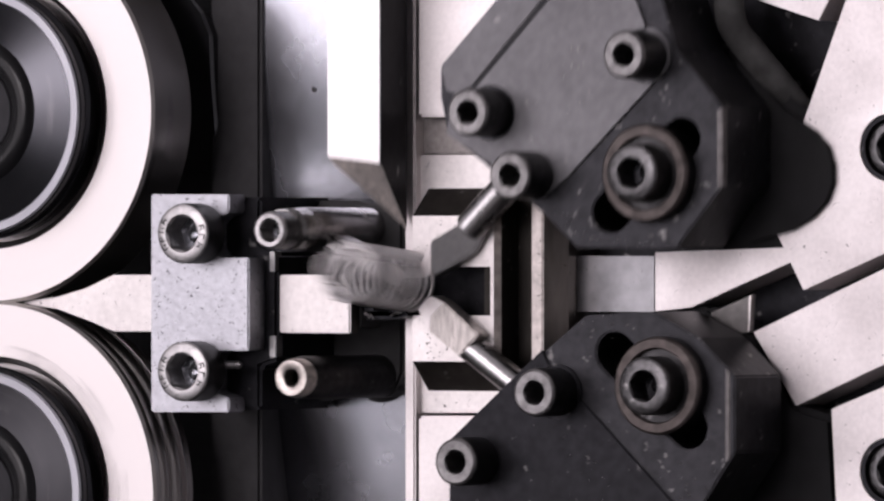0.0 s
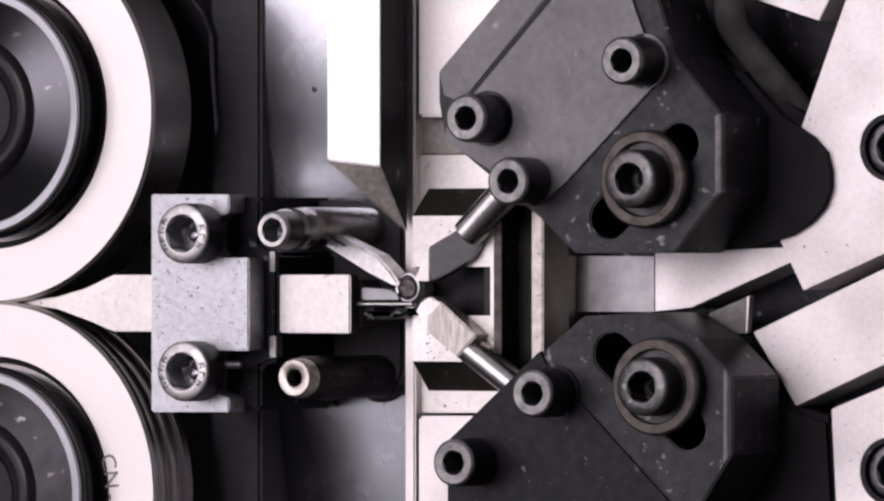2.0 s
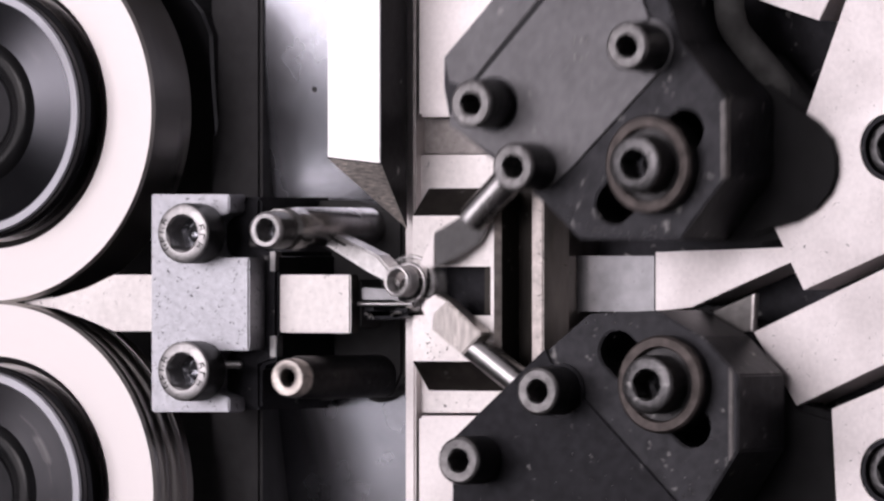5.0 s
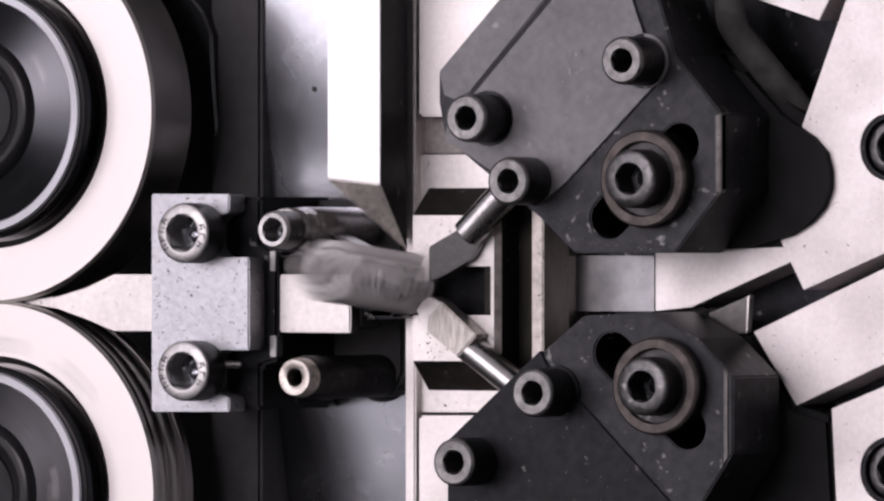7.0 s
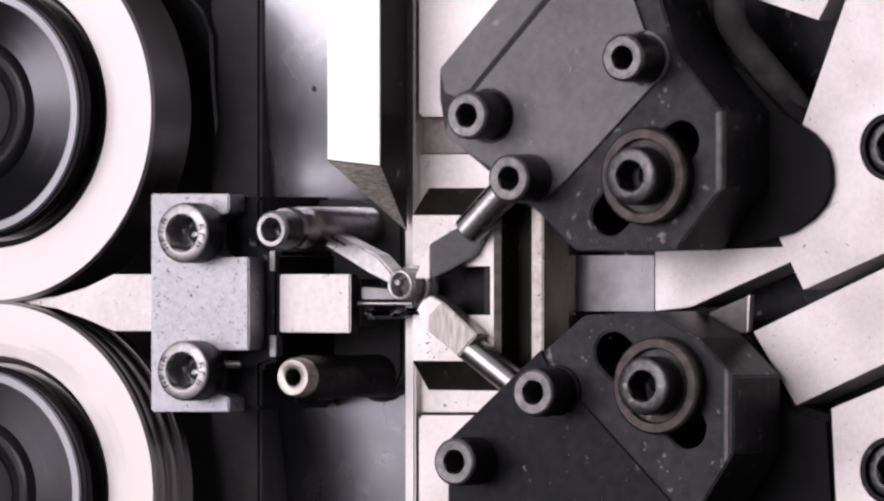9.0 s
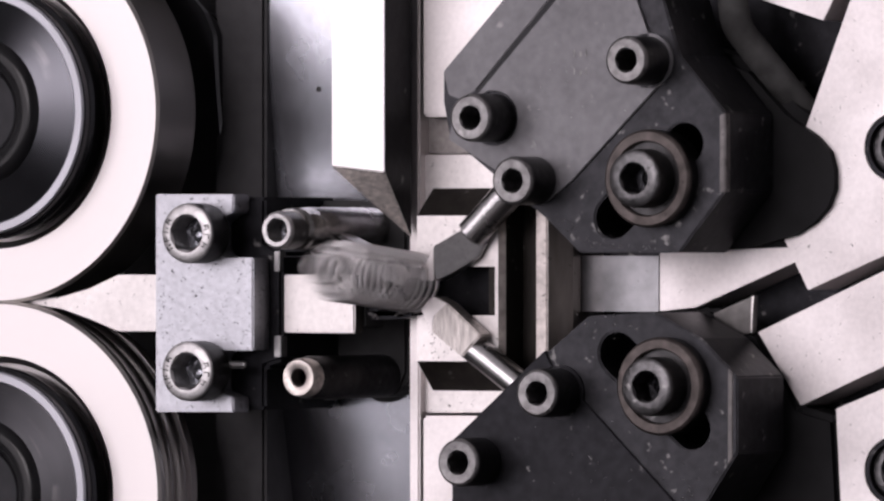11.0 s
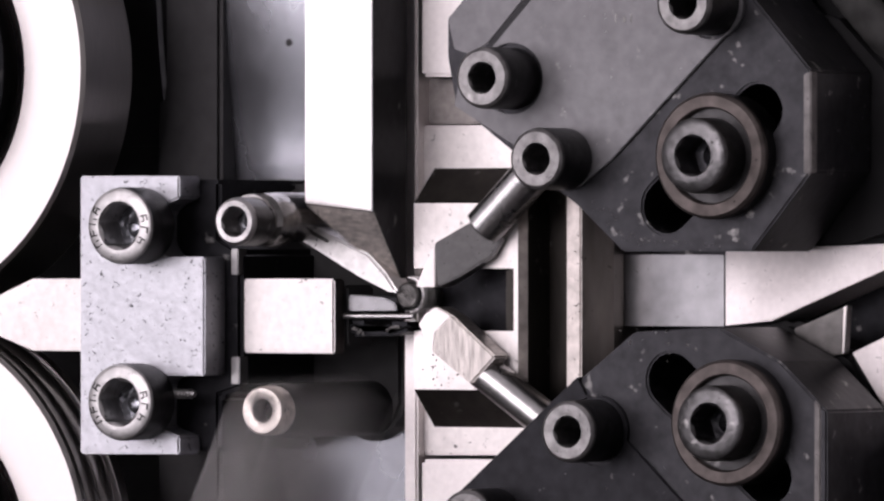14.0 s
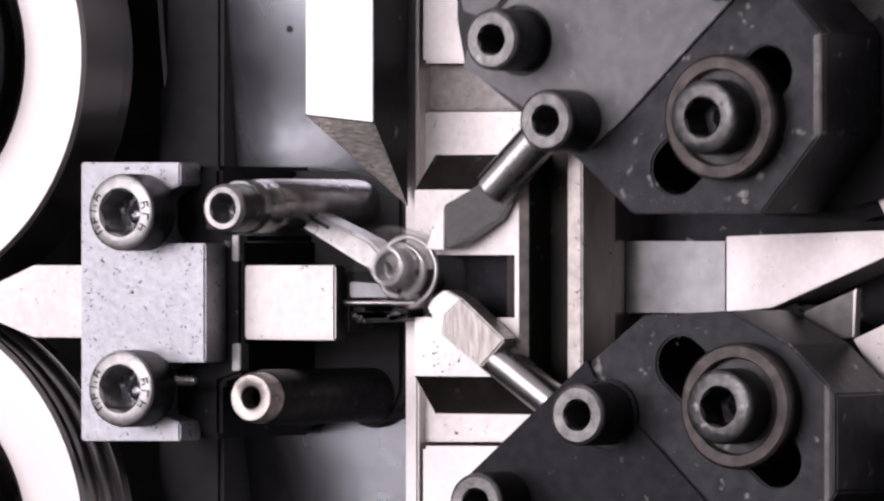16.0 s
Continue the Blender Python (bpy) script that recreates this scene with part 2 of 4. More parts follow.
def rod(a, b, r, n=32, r2=None):
    """A round rod from a to b with small end chamfers."""
    a, b = Vector(a), Vector(b)
    length = (b - a).length
    r2 = r if r2 is None else r2
    e = min(0.5, r * 0.2)
    bm = lathe(0, 0, [(r - e, 0), (r, e), (r2, length - e), (r2 - e, length)], n)
    m = Matrix.Translation(a) @ (b - a).to_track_quat("Y", "Z").to_matrix().to_4x4()
    bmesh.ops.transform(bm, matrix=m, verts=bm.verts)
    return bm


def add(bm, other):
    """Join other into bm."""
    me = bpy.data.meshes.new("joined")
    other.to_mesh(me)
    other.free()
    bm.from_mesh(me)
    bpy.data.meshes.remove(me)
    return bm


def screw_parts(owner, x, z, y, r, height, face, marks=False, hole=0.52, floor=None):
    """A socket head cap screw facing the front: knurled head, hexagon socket, marks pressed into its face."""
    head = part("head", lathe(x, z, [
        (r * hole, y + height * 0.85, "hex"), (r * hole, y + 0.5, "hex"), (r * hole * 1.16, y + 0.05), (r * 0.86, y), (r * 0.96, y + 0.35),
        (r * 0.985, y + 0.9)], 72, False, False), face, owner)
    # The barrel's shade is put into a near-black side colour.
    part("knurled_side", lathe(x, z, [(r * 0.985, y + 0.9), (r, y + 1.2, "knurl"), (r, y + height - 0.8, "knurl"), (r * 0.97, y + height)], 72, False, False), HEAD_SIDE, head, "oily knurled side, shaded dark by colour")
    # Without a given floor the socket is coloured dark to deepen the recess.
    part("socket", lathe(x, z, [(r * hole * 1.16, y + height * 0.78), (r * hole * 0.6, y + height * 0.8), (r * hole * 0.5, y + height * 0.84), (0.2, y + height * 0.9)], 24, False, False), floor or SOCKET_DARK, head, "oily glinting socket floor" if floor else "greasy hexagon socket, coloured dark for its recess")
    if marks:
        bm = bmesh.new()
        rm = r * 0.79
        for k, a in enumerate((150, 172, 194, 216, -30, -8, 14)):
            a = math.radians(a)
            bar = box(-0.62, -0.38, y - 0.1, y + 0.3, -0.7, 0.7, 0.05)
            if k % 3 != 1:
                add(bar, box(-0.62, 0.5, y - 0.1, y + 0.3, 0.48, 0.72, 0.05))
            if k % 2 == 0:
                add(bar, box(-0.5, 0.5, y - 0.1, y + 0.3, -0.12, 0.12, 0.05))
            if k % 3 != 2:
                add(bar, box(0.34, 0.58, y - 0.1, y + 0.3, -0.7, 0.1, 0.05))
            bmesh.ops.transform(bar, verts=bar.verts, matrix=Matrix.Translation((x + rm * math.cos(a), 0, z + rm * math.sin(a))) @ Matrix.Rotation(math.pi / 2 - a, 4, "Y"))
            add(bm, bar)
        part("marking", bm, PRESSED_MARK, head, "black pressed marks on the head")


def screw(name, x, z, y, r, height, face, label, group, marks=False):
    t = thing(name, (x, y + height, z), label, "screw", group)
    screw_parts(t, x, z, y, r, height, face, marks, 0.55, SOCKET_FLOOR if marks else None)
    return t


# ---- the setting: machine front and the room that closes it ----
setting("machine_cabinet", box(-700, 700, 26, 560, -1099, 620, 6), CABINET, "grey painted machine cabinet", "cabinet")
setting("machine_panel", box(-700, 700, 12, 26, -300, 600, 1), BLACK_PAINT, "black painted machine front panel", "panel")


def crowned_plate(x0, x1, z0, z1):
    """A plate bent to shade its front: it leans back towards its foot, and its left edge rolls back more towards its
    lower end.
    """
    bm = bmesh.new()
    n, rows = 24, []
    for k in range(41):
        low = 1 - k / 40
        z = z0 + (z1 - z0) * k / 40
        crown, bow = 5 + 45 * low * low, 21 * max(0.0, low - 0.25) ** 2
        sag = (-2.8 - 0.1 * z if z < 0 else 3.2 - 0.115 * z) + 0.0025 * max(0.0, z - 30) ** 2
        top = [(x0 + crown * i / n, sag + bow * (1 - i / n) ** 2) for i in range(n + 1)] + [(x1, sag)]
        rows.append([bm.verts.new((x, y, z)) for x, y in top + [(x1, 25), (x0, 25)]])
    m = len(rows[0])
    for low, high in zip(rows, rows[1:]):
        for i in range(m):
            bm.faces.new((low[i], low[(i + 1) % m], high[(i + 1) % m], high[i])).smooth = True
    bm.faces.new(rows[0])
    bm.faces.new(rows[-1])
    bmesh.ops.recalc_face_normals(bm, faces=bm.faces[:])
    for e in bm.edges:
        e.smooth = e.calc_face_angle(0) < 0.4
    return bm


setting("base_plate", crowned_plate(-47.8, 17.1, -92, 92), PLATE_STEEL, "grey ground steel base plate with faint stains", "plate")
setting("side_plate", prism([(-59.8, 90.3), (-46.2, 90.0), (-46.2, -90.2), (-59.8, -90.5)], -3, 12, 0.8), BAND_PAINT, "dark blackened steel side plate", "plate")
cover = bmesh.new()
rows = []
for k in range(15):
    z = 18 + 72 * k / 14
    right = -57.6 - max(0.0, z - 51.5) * 0.9
    y = -6 + (z - 56) ** 2 / 300
    rows.append([cover.verts.new((x, d, z)) for x, d in ((-120, y), (right - 0.6, y), (right, y + 0.6), (right, 12), (-120, 12))])
for low, high in zip(rows, rows[1:]):
    for i in range(5):
        cover.faces.new((low[i], low[(i + 1) % 5], high[(i + 1) % 5], high[i])).smooth = i == 0
cover.faces.new(rows[0])
cover.faces.new(rows[-1])
bmesh.ops.recalc_face_normals(cover, faces=cover.faces[:])
for e in cover.edges:
    e.smooth = e.calc_face_angle(0) < 0.4
setting("roller_cover", cover, COVER_BLACK, "glossy black curved cover behind the feed roller", "cover")
setting("rear_plate", prism([(18.4, 88.8), (159.2, 85.8), (159.2, -85.9), (18.4, -88.9)], -1, 12, 0.6), BLACK_OXIDE, "black oxidised steel rear plate", "plate")
setting("chip_tray", box(-300, 300, -320, 12, -166, -160, 1), DARK_STEEL, "dark steel tray under the coiling point", "tray")
# Room out of view, added to enclose the machine and bounce light.
setting("floor", box(-2500, 2500, -2900, 600, -1110, -1100, 0), FLOOR_PAINT, "grey painted workshop floor", "floor")
setting("ceiling", box(-2500, 2500, -2900, 600, 1700, 1710, 0), WALL_PAINT, "unseen plain grey ceiling added to bounce light", "ceiling")
setting("wall_west", box(-2510, -2500, -2900, 600, -1100, 1700, 0), WALL_PAINT, "unseen plain grey wall added to bounce light", "wall")
setting("wall_east", box(2500, 2510, -2900, 600, -1100, 1700, 0), WALL_PAINT, "unseen plain grey wall added to bounce light", "wall")
setting("wall_north", box(-2500, 2500, 600, 610, -1100, 1700, 0), WALL_PAINT, "unseen plain grey wall added to bounce light", "wall")
setting("wall_south", prism([(-2500, -1100), (2500, -1100), (2500, 1700), (-2500, 1700)], -2910, -2900, 0, [[(-2450, -600), (500, -600), (500, 1250), (-2450, 1250)]]), WALL_PAINT, "unseen plain grey wall with an opening added for light", "wall")


# ---- feed rollers ----
def feed_roller(x, z, grooved):
    t = thing("feed_roller", (x, -33, z), "polished steel wire feed roller with a bright ring face", "roller", "feed rollers")
    R = 43.4
    side = [(29.4, -29), (29.4, -31.6), (30.9, -33), (R - 0.7, -33), (R, -32.3)]
    if grooved:
        side += [(R, -31), (R - 2.6, -30.4)]
        for g in (-27.6, -22.4):
            side += [(R - 2.4 + 2.4 * math.sin(a), g - 2.1 * math.cos(a)) for a in (0.1, 0.4, 0.7, 1.0, 1.3, 1.6, 2.0, 2.5, 3.0)]
        side += [(R - 2.6, -19.6), (R - 0.4, -19.2)]
    side += [(R, -17.4), (R - 1.2, -16), (20, -16), (20, -29)]
    rim = part("rim", lathe(x, z, side, 160, True), ROLLER_STEEL, t, "bright ground ring face")
    rim.data.materials.append(TREAD_STEEL)
    for f in rim.data.polygons:
        if -0.96 < f.normal.y < 0.75:
            f.material_index = 1
    nut = part("locking_nut", lathe(x, z, [(26.4, -39.6), (27.4, -40), (28.2, -39.4), (28.2, -37.6), (28.7, -37.2), (29.0, -36.6), (28.9, -36), (28.3, -35.7), (28.3, -31), (26, -31), (26, -34)], 128, True), POLISHED_DARK, t, "dark polished locking nut")
    part("nut_edge", lathe(x, z, [(25.5, -39.9), (25.8, -40.15), (27.5, -40.15), (27.9, -39.8), (27.9, -39.5), (25.5, -39.5)], 128, True), NUT_EDGE, nut, "bright front edge of the nut")
    part("cone", lathe(x, z, [(16, -42.2), (25.6, -39.3), (25.6, -33), (16, -32)], 128, True), DULL_DARK if grooved else POLISHED_DARK, t, "dark conical hub face")
    hub = part("hub", lathe(x, z, [(9.0, -38.5), (10.2, -41.4), (11.6, -42.8), (13.6, -43.5), (15.6, -43.4), (17.0, -42.4), (17.6, -40.8), (17.6, -32), (9, -32)], 96, True), GLOSSY_BLACK, t, "glossy black rounded hub")
    part("hub_socket", lathe(x, z, [(9.1, -38), (5, -37), (0.3, -37)], 48), BORE_BLACK, hub)
    return t


def letters(owner, words, r, angle, size, y, ink, spin=0.0, thick=0.12):
    """Engraved characters set round a ring, the middle one at that angle from +x; spin turns the word where it stands."""
    cx, cz = BASE[owner.name].x, BASE[owner.name].z
    step = math.degrees(size * 0.74 / r)
    for i, ch in enumerate(words):
        if ch == " ":
            continue
        cu = bpy.data.curves.new("letter", "FONT")
        cu.body, cu.size, cu.extrude, cu.align_x, cu.align_y = ch, size, thick * 0.5, "CENTER", "CENTER"
        tmp = bpy.data.objects.new("letter", cu)
        me = bpy.data.meshes.new_from_object(tmp)
        bpy.data.objects.remove(tmp)
        bm = bmesh.new()
        bm.from_mesh(me)
        bpy.data.meshes.remove(me)
        a = math.radians(angle - step * (i - (len(words) - 1) / 2))
        m = Matrix.Translation((cx + r * math.cos(a), y, cz + r * math.sin(a))) @ Matrix.Rotation(math.pi / 2 - a, 4, "Y") @ Matrix.Rotation(math.pi / 2, 4, "X")
        if spin:
            a = math.radians(angle)
            m = Matrix.Translation((cx + r * math.cos(a), y, cz + r * math.sin(a))) @ Matrix.Rotation(math.pi / 2 - a + math.radians(spin), 4, "Y")
            m = m @ Matrix.Translation(((i - (len(words) - 1) / 2) * size * 0.7, 0, 0)) @ Matrix.Rotation(math.pi / 2, 4, "X")
        bmesh.ops.transform(bm, matrix=m, verts=bm.verts)
        part("letter", bm, ink, owner)


UPPER_ROLLER = feed_roller(-99.1, 31.3, False)
LOWER_ROLLER = feed_roller(-98.6, -54.9, True)
for words, at, ring, ink, spin in (("CN-01", 0, 31.6, INK, 0), ("70", -23.5, 33.2, PALE_INK, -9), ("70", -60, 33.2, PALE_INK, -46)):
    letters(LOWER_ROLLER.children[0], words, ring, at, 5.4, -33.02, ink, spin)


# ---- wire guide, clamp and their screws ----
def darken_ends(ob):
    """Shade coloured onto the sloped ends and the right side; the front stays ground."""
    ob.data.materials.append(SHADE_BLACK)
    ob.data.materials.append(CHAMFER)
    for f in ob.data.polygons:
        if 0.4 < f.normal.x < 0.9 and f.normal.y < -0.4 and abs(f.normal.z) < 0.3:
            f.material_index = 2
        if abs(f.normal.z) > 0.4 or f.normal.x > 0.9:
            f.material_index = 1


def wire_guide():
    t = thing("wire_guide", (0, -19, 0), "bright ground steel wire guide bar between the rollers", "guide bar")
    part("bar", prism([(-93.0, -11.4), (-83.8, -10.5), (-76.2, -8.6), (-68.6, -5.5), (-5.8, -5.4), (-5.8, -18.4), (-68.6, -18.2), (-76.2, -15.5), (-83.8, -13.2), (-93.0, -12.1)], -30, -26.3, 0.35), PITTED_STEEL, t)
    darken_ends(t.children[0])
    # Black block added where the bar's shaded depth would show.
    part("carrier", prism([(-71.2, -6.6), (-5.5, -6.5), (-5.5, -17.2), (-71.2, -17.5)], -26.2, -17, 0.5), BLACK_PAINT, t, "black block added behind the bar to keep its depth dark")
    part("upper_tip", prism([(-4.8, -8.2), (2.5, -8.7), (4.8, -9.7), (5.1, -10.9), (-4.8, -11.0)], -27, -21, 0.25), INNER_STEEL, t, "small worn steel tip above the wire")
    part("lower_tip", prism([(-5.4, -12.7), (-1.6, -12.7), (-1.3, -14.2), (2.5, -14.2), (2.8, -12.8), (7.2, -12.9), (7.2, -14.4), (4.0, -15.2), (-4.8, -15.5)], -26.5, -20, 0.8), BLACK_OXIDE, t, "oily dark steel tip below the wire")
    return t


GUIDE = wire_guide()

guide_body = thing("guide_block", (0, 0, 0), "dark steel block that carries the wire guide", "block")
part("body", prism([(-52.9, 12.0), (-28.7, 11.9), (-28.7, 1.8), (-24.2, -0.7), (-24.2, -24.6), (-28.7, -25.9), (-28.7, -35.6), (-52.9, -35.8)], -31, 0, 0.8), BLACK_OXIDE, guide_body)
part("shim", prism([(-25.7, -0.2), (-24.3, -0.2), (-24.3, -4.7), (-25.7, -4.7)], -32, -29, 0.15), TOOL_STEEL, guide_body, "thin bright shim edge")
part("shim", prism([(-25.7, -19.1), (-24.0, -19.0), (-24.0, -23.8), (-25.7, -23.8)], -32, -29, 0.15), TOOL_STEEL, guide_body, "thin bright shim edge")
threads = rod((-35.3, -37, -25.5), (-29.9, -37, -25.5), 0.6, 16)
for i in range(6):
    tx = -35.0 + 0.8 * i
    add(threads, rod((tx, -37, -25.5), (tx + 0.45, -37, -25.5), 0.95, 16))
part("set_screw", threads, SCREW_STEEL, guide_body, "small threaded set screw")

quill = thing("quill_block", (0, 0, 0), "black oily block round the guide pins", "block")
part("block", prism([(-42.5, 11.3), (-18.6, 11.2), (-8.2, 9.2), (-5.8, 6.6), (-5.8, -27.5), (-7.3, -31.0), (-10.6, -32.8), (-14.9, -33.1), (-20.1, -32.4), (-29.0, -34.0), (-42.5, -35.4)], -7, 0, 1.0), BLACK_PAINT, quill)

clamp = thing("clamp_plate", (0, -31, 0), "speckled grey steel clamp plate over the wire guide", "clamp")
part("plate", prism([(-53.3, 12.6), (-32.6, 12.5), (-32.6, 8.6), (-35.3, 7.6), (-37.3, 6.1), (-37.3, 0.6), (-35.6, -1.6), (-27.4, -1.6), (-27.4, -22.3), (-35.6, -22.3), (-37.3, -23.8), (-37.3, -31.4), (-32.6, -32.9), (-32.6, -36.0), (-53.3, -36.2)], -38, -31, 0.35), CLAMP_STEEL, clamp)
screw("clamp_screw", -40.0, 3.8, -46, 6.75, 8, SCREW_STEEL, "oily steel socket head screw with pressed marks on a clamp plate", "clamp screws", True)
screw("clamp_screw", -40.0, -26.9, -46, 6.75, 8, SCREW_STEEL, "oily steel socket head screw with pressed marks on a clamp plate", "clamp screws", True)

# ---- pins beside the guide ----
UPPER_PIN = thing("guide_pin", (0, 0, 0), "round steel pin with a socket head and grey sleeve", "pin", "guide pins")
screw_parts(UPPER_PIN, -13.7, 4.5, -52, 4.2, 7, SCREW_STEEL, False, 0.56, SOCKET_FLOOR)
part("collar", lathe(-14.2, 4.8, [(3, -46), (4.4, -46), (4.6, -45.4), (3.9, -44.4), (3.9, -43.4), (4.6, -42.6), (4.8, -38), (4.0, -37)], 48), COLLAR, UPPER_PIN, "worn steel collar")
part("sleeve", lathe(-14.9, 5.3, [(3, -38), (4.0, -38), (4.3, -37.4), (4.3, 6), (3, 6)], 48), SHANK_STEEL, UPPER_PIN, "smooth grey steel sleeve")
LOWER_PIN = thing("guide_pin", (0, 0, 0), "hollow bronze-tinted steel pin with a dark sleeve", "pin", "guide pins")
part("tip", lathe(-12.4, -28.2, [(2.0, -40), (2.0, -44.8), (2.3, -45), (3.9, -45), (4.3, -44.4), (4.3, -40)], 48), BRONZE_TINT, LOWER_PIN, "bright hollow tip")
# Bore floor coloured black to deepen the hole.
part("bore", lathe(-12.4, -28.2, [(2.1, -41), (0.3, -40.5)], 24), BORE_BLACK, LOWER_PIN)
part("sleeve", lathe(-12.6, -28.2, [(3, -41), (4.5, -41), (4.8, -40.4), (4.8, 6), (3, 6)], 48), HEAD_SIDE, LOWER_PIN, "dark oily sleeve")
bush = thing("pin_bushing", (0, 0, 0), "black recessed bushing round the lower pin", "bushing")
part("ring", lathe(-15.4, -27.6, [(4.9, -2), (6.2, -2), (6.6, -1.5), (6.6, 0.5), (4.9, 0.5)], 48), BLACK_PAINT, bush)

# ---- mandrel and its bar ----
arbor = thing("mandrel_bar", (0, -10, 0), "oily bright steel mandrel bar leading to the coil", "bar")
part("bar", prism([(-15.5, 1.9), (-14.6, 4.9), (-13.4, 4.6), (-0.2, -1.0), (3.4, -4.4), (6.0, -7.9), (3.6, -7.6), (-2.5, -4.9), (-13.8, 1.2)], -28, -22, 0.5), BAR_STEEL, arbor)
part("groove", prism([(-14.6, 3.7), (-13.9, 4.1), (-8.0, 1.3), (-8.3, 0.8)], -28.3, -27.5, 0.1), DARK_STEEL, arbor, "dark groove along the bar")
part("root", prism([(-22.0, 5.6), (-15.3, 5.6), (-15.3, 1.6), (-22.0, 1.6)], -24, 0, 0.6), BLACK_OXIDE, arbor, "dark bar root")
part("mandrel", lathe(6.9, -8.3, [(1.9, -26.5), (2.25, -26.2), (2.25, 0), (1.5, 0)], 40), MANDREL, arbor, "speckled dark mandrel end")
wire = thing("feed_wire", (0, -25, 0), "thin bright steel wire leaving the guide", "wire")
part("strand", rod((-11.0, -26.6, -11.9), (8.5, -26.6, -11.9), 0.5, 16), WIRE_STEEL, wire)

# ---- the slide block behind the tools ----
support = thing("support_plate", (0, 0, 0), "ground steel support plate behind the slide block", "plate")
part("plate", prism([(0.4, 21.3), (28.0, 21.2), (28.0, -35.9), (0.4, -36.2)], -16.6, 0, 0.4), PITTED_STEEL, support)
# Raised dark strip drawn as the shadow line along the jaws' left edge.
part("edge_groove", box(1.9, 2.45, -16.85, -16.4, -24.8, 7.9, 0.05), SHADE_BLACK, support, "thin dark strip added for the shadow line beside the slide block")


def jaw(profile, x0, x1):
    """A bar of profile (depth, height) along x, its right front edge chamfered."""
    bm = bmesh.new()
    a = [bm.verts.new((x0, y, z)) for y, z in profile]
    b = [bm.verts.new((x1, y, z)) for y, z in profile]
    bm.faces.new(a)
    bm.faces.new(b)
    for i in range(len(a)):
        bm.faces.new((a[i], a[(i + 1) % len(a)], b[(i + 1) % len(a)], b[i]))
    bmesh.ops.recalc_face_normals(bm, faces=bm.faces[:])
    edge = [e for e in bm.edges if all(abs(v.co.x - x1) < 0.01 and v.co.y < -23 for v in e.verts)]
    bmesh.ops.bevel(bm, geom=edge, offset=1.25, segments=1, affect="EDGES")
    return bm


block = thing("slide_block", (0, -10, 0), "ground steel slide block with a dark slot and sloped ends", "block")
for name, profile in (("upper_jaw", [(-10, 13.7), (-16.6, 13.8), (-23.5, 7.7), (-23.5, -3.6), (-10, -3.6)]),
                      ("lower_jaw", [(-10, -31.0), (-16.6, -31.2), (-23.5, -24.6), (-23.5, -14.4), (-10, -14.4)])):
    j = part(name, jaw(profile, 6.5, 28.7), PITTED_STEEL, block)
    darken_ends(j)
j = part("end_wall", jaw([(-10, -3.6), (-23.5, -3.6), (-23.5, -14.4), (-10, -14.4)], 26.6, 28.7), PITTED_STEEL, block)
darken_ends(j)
# Step and floor are coloured near black so the slot stays dark.
part("slot_step", box(24.0, 26.6, -22, -16.7, -14.4, -3.6, 0.3), SHADE_BLACK, block, "dark step at the slot end")
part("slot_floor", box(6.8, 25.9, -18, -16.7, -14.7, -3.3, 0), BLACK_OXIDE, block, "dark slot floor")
for name, poly in (("upper_gib", [(5.7, 88.4), (33.0, 87.8), (33.0, 29.5), (5.7, 29.7)]), ("lower_gib", [(5.7, -36.8), (33.0, -36.6), (33.0, -87.9), (5.7, -88.5)])):
    g = thing(name, (0, 0, 0), "bright ground steel gib plate", "plate", "gib plates")
    part("plate", prism(poly, -20, 0, 0.6), GROUND_STEEL, g)
side_rail = thing("side_rail", (0, 0, 0), "dull pitted steel rail beside the slide block", "rail")
part("rail", box(35.0, 38.0, -20, -14.4, -44.2, 30.4, 0.3), RAIL_STEEL, side_rail)
# Dark filler whose colour stands in for the shade of the deep gap.
part("channel_floor", box(28.8, 34.66, -15, -1, -44.2, 30.4, 0), SHADE_BLACK, side_rail, "channel floor coloured dark brown for the shaded gap")
slope = bmesh.new()
ends = [[slope.verts.new((x, y, z)) for x, y in ((38.04, -19.4), (41.3, -14.4), (41.3, 0), (34.7, 0), (34.7, -14.3), (38.04, -14.3))] for z in (-44.2, 30.4)]
for k in range(6):
    slope.faces.new((ends[0][k], ends[0][k - 1], ends[1][k - 1], ends[1][k]))
slope.faces.new(ends[0])
slope.faces.new(ends[1])
bmesh.ops.recalc_face_normals(slope, faces=slope.faces[:])
part("sloped_side", slope, RAIL_SIDE, side_rail, "brown oily sloped side")
strip = thing("gib_strip", (0, 0, 0), "dull beige-grey steel strip above the support plate", "strip")
part("strip", prism([(-0.1, 29.5), (30.0, 29.3), (30.0, 21.4), (-0.1, 21.6)], -15, 0, 0.4), STRIP_STEEL, strip)
edge = thing("edge_strip", (0, 0, 0), "thin bright steel guide strip along the base plate", "strip")
part("strip", prism([(1.7, 88.5), (4.4, 88.4), (4.4, -88.5), (1.7, -88.6)], -19, 0, 0.4), GROUND_STEEL, edge)
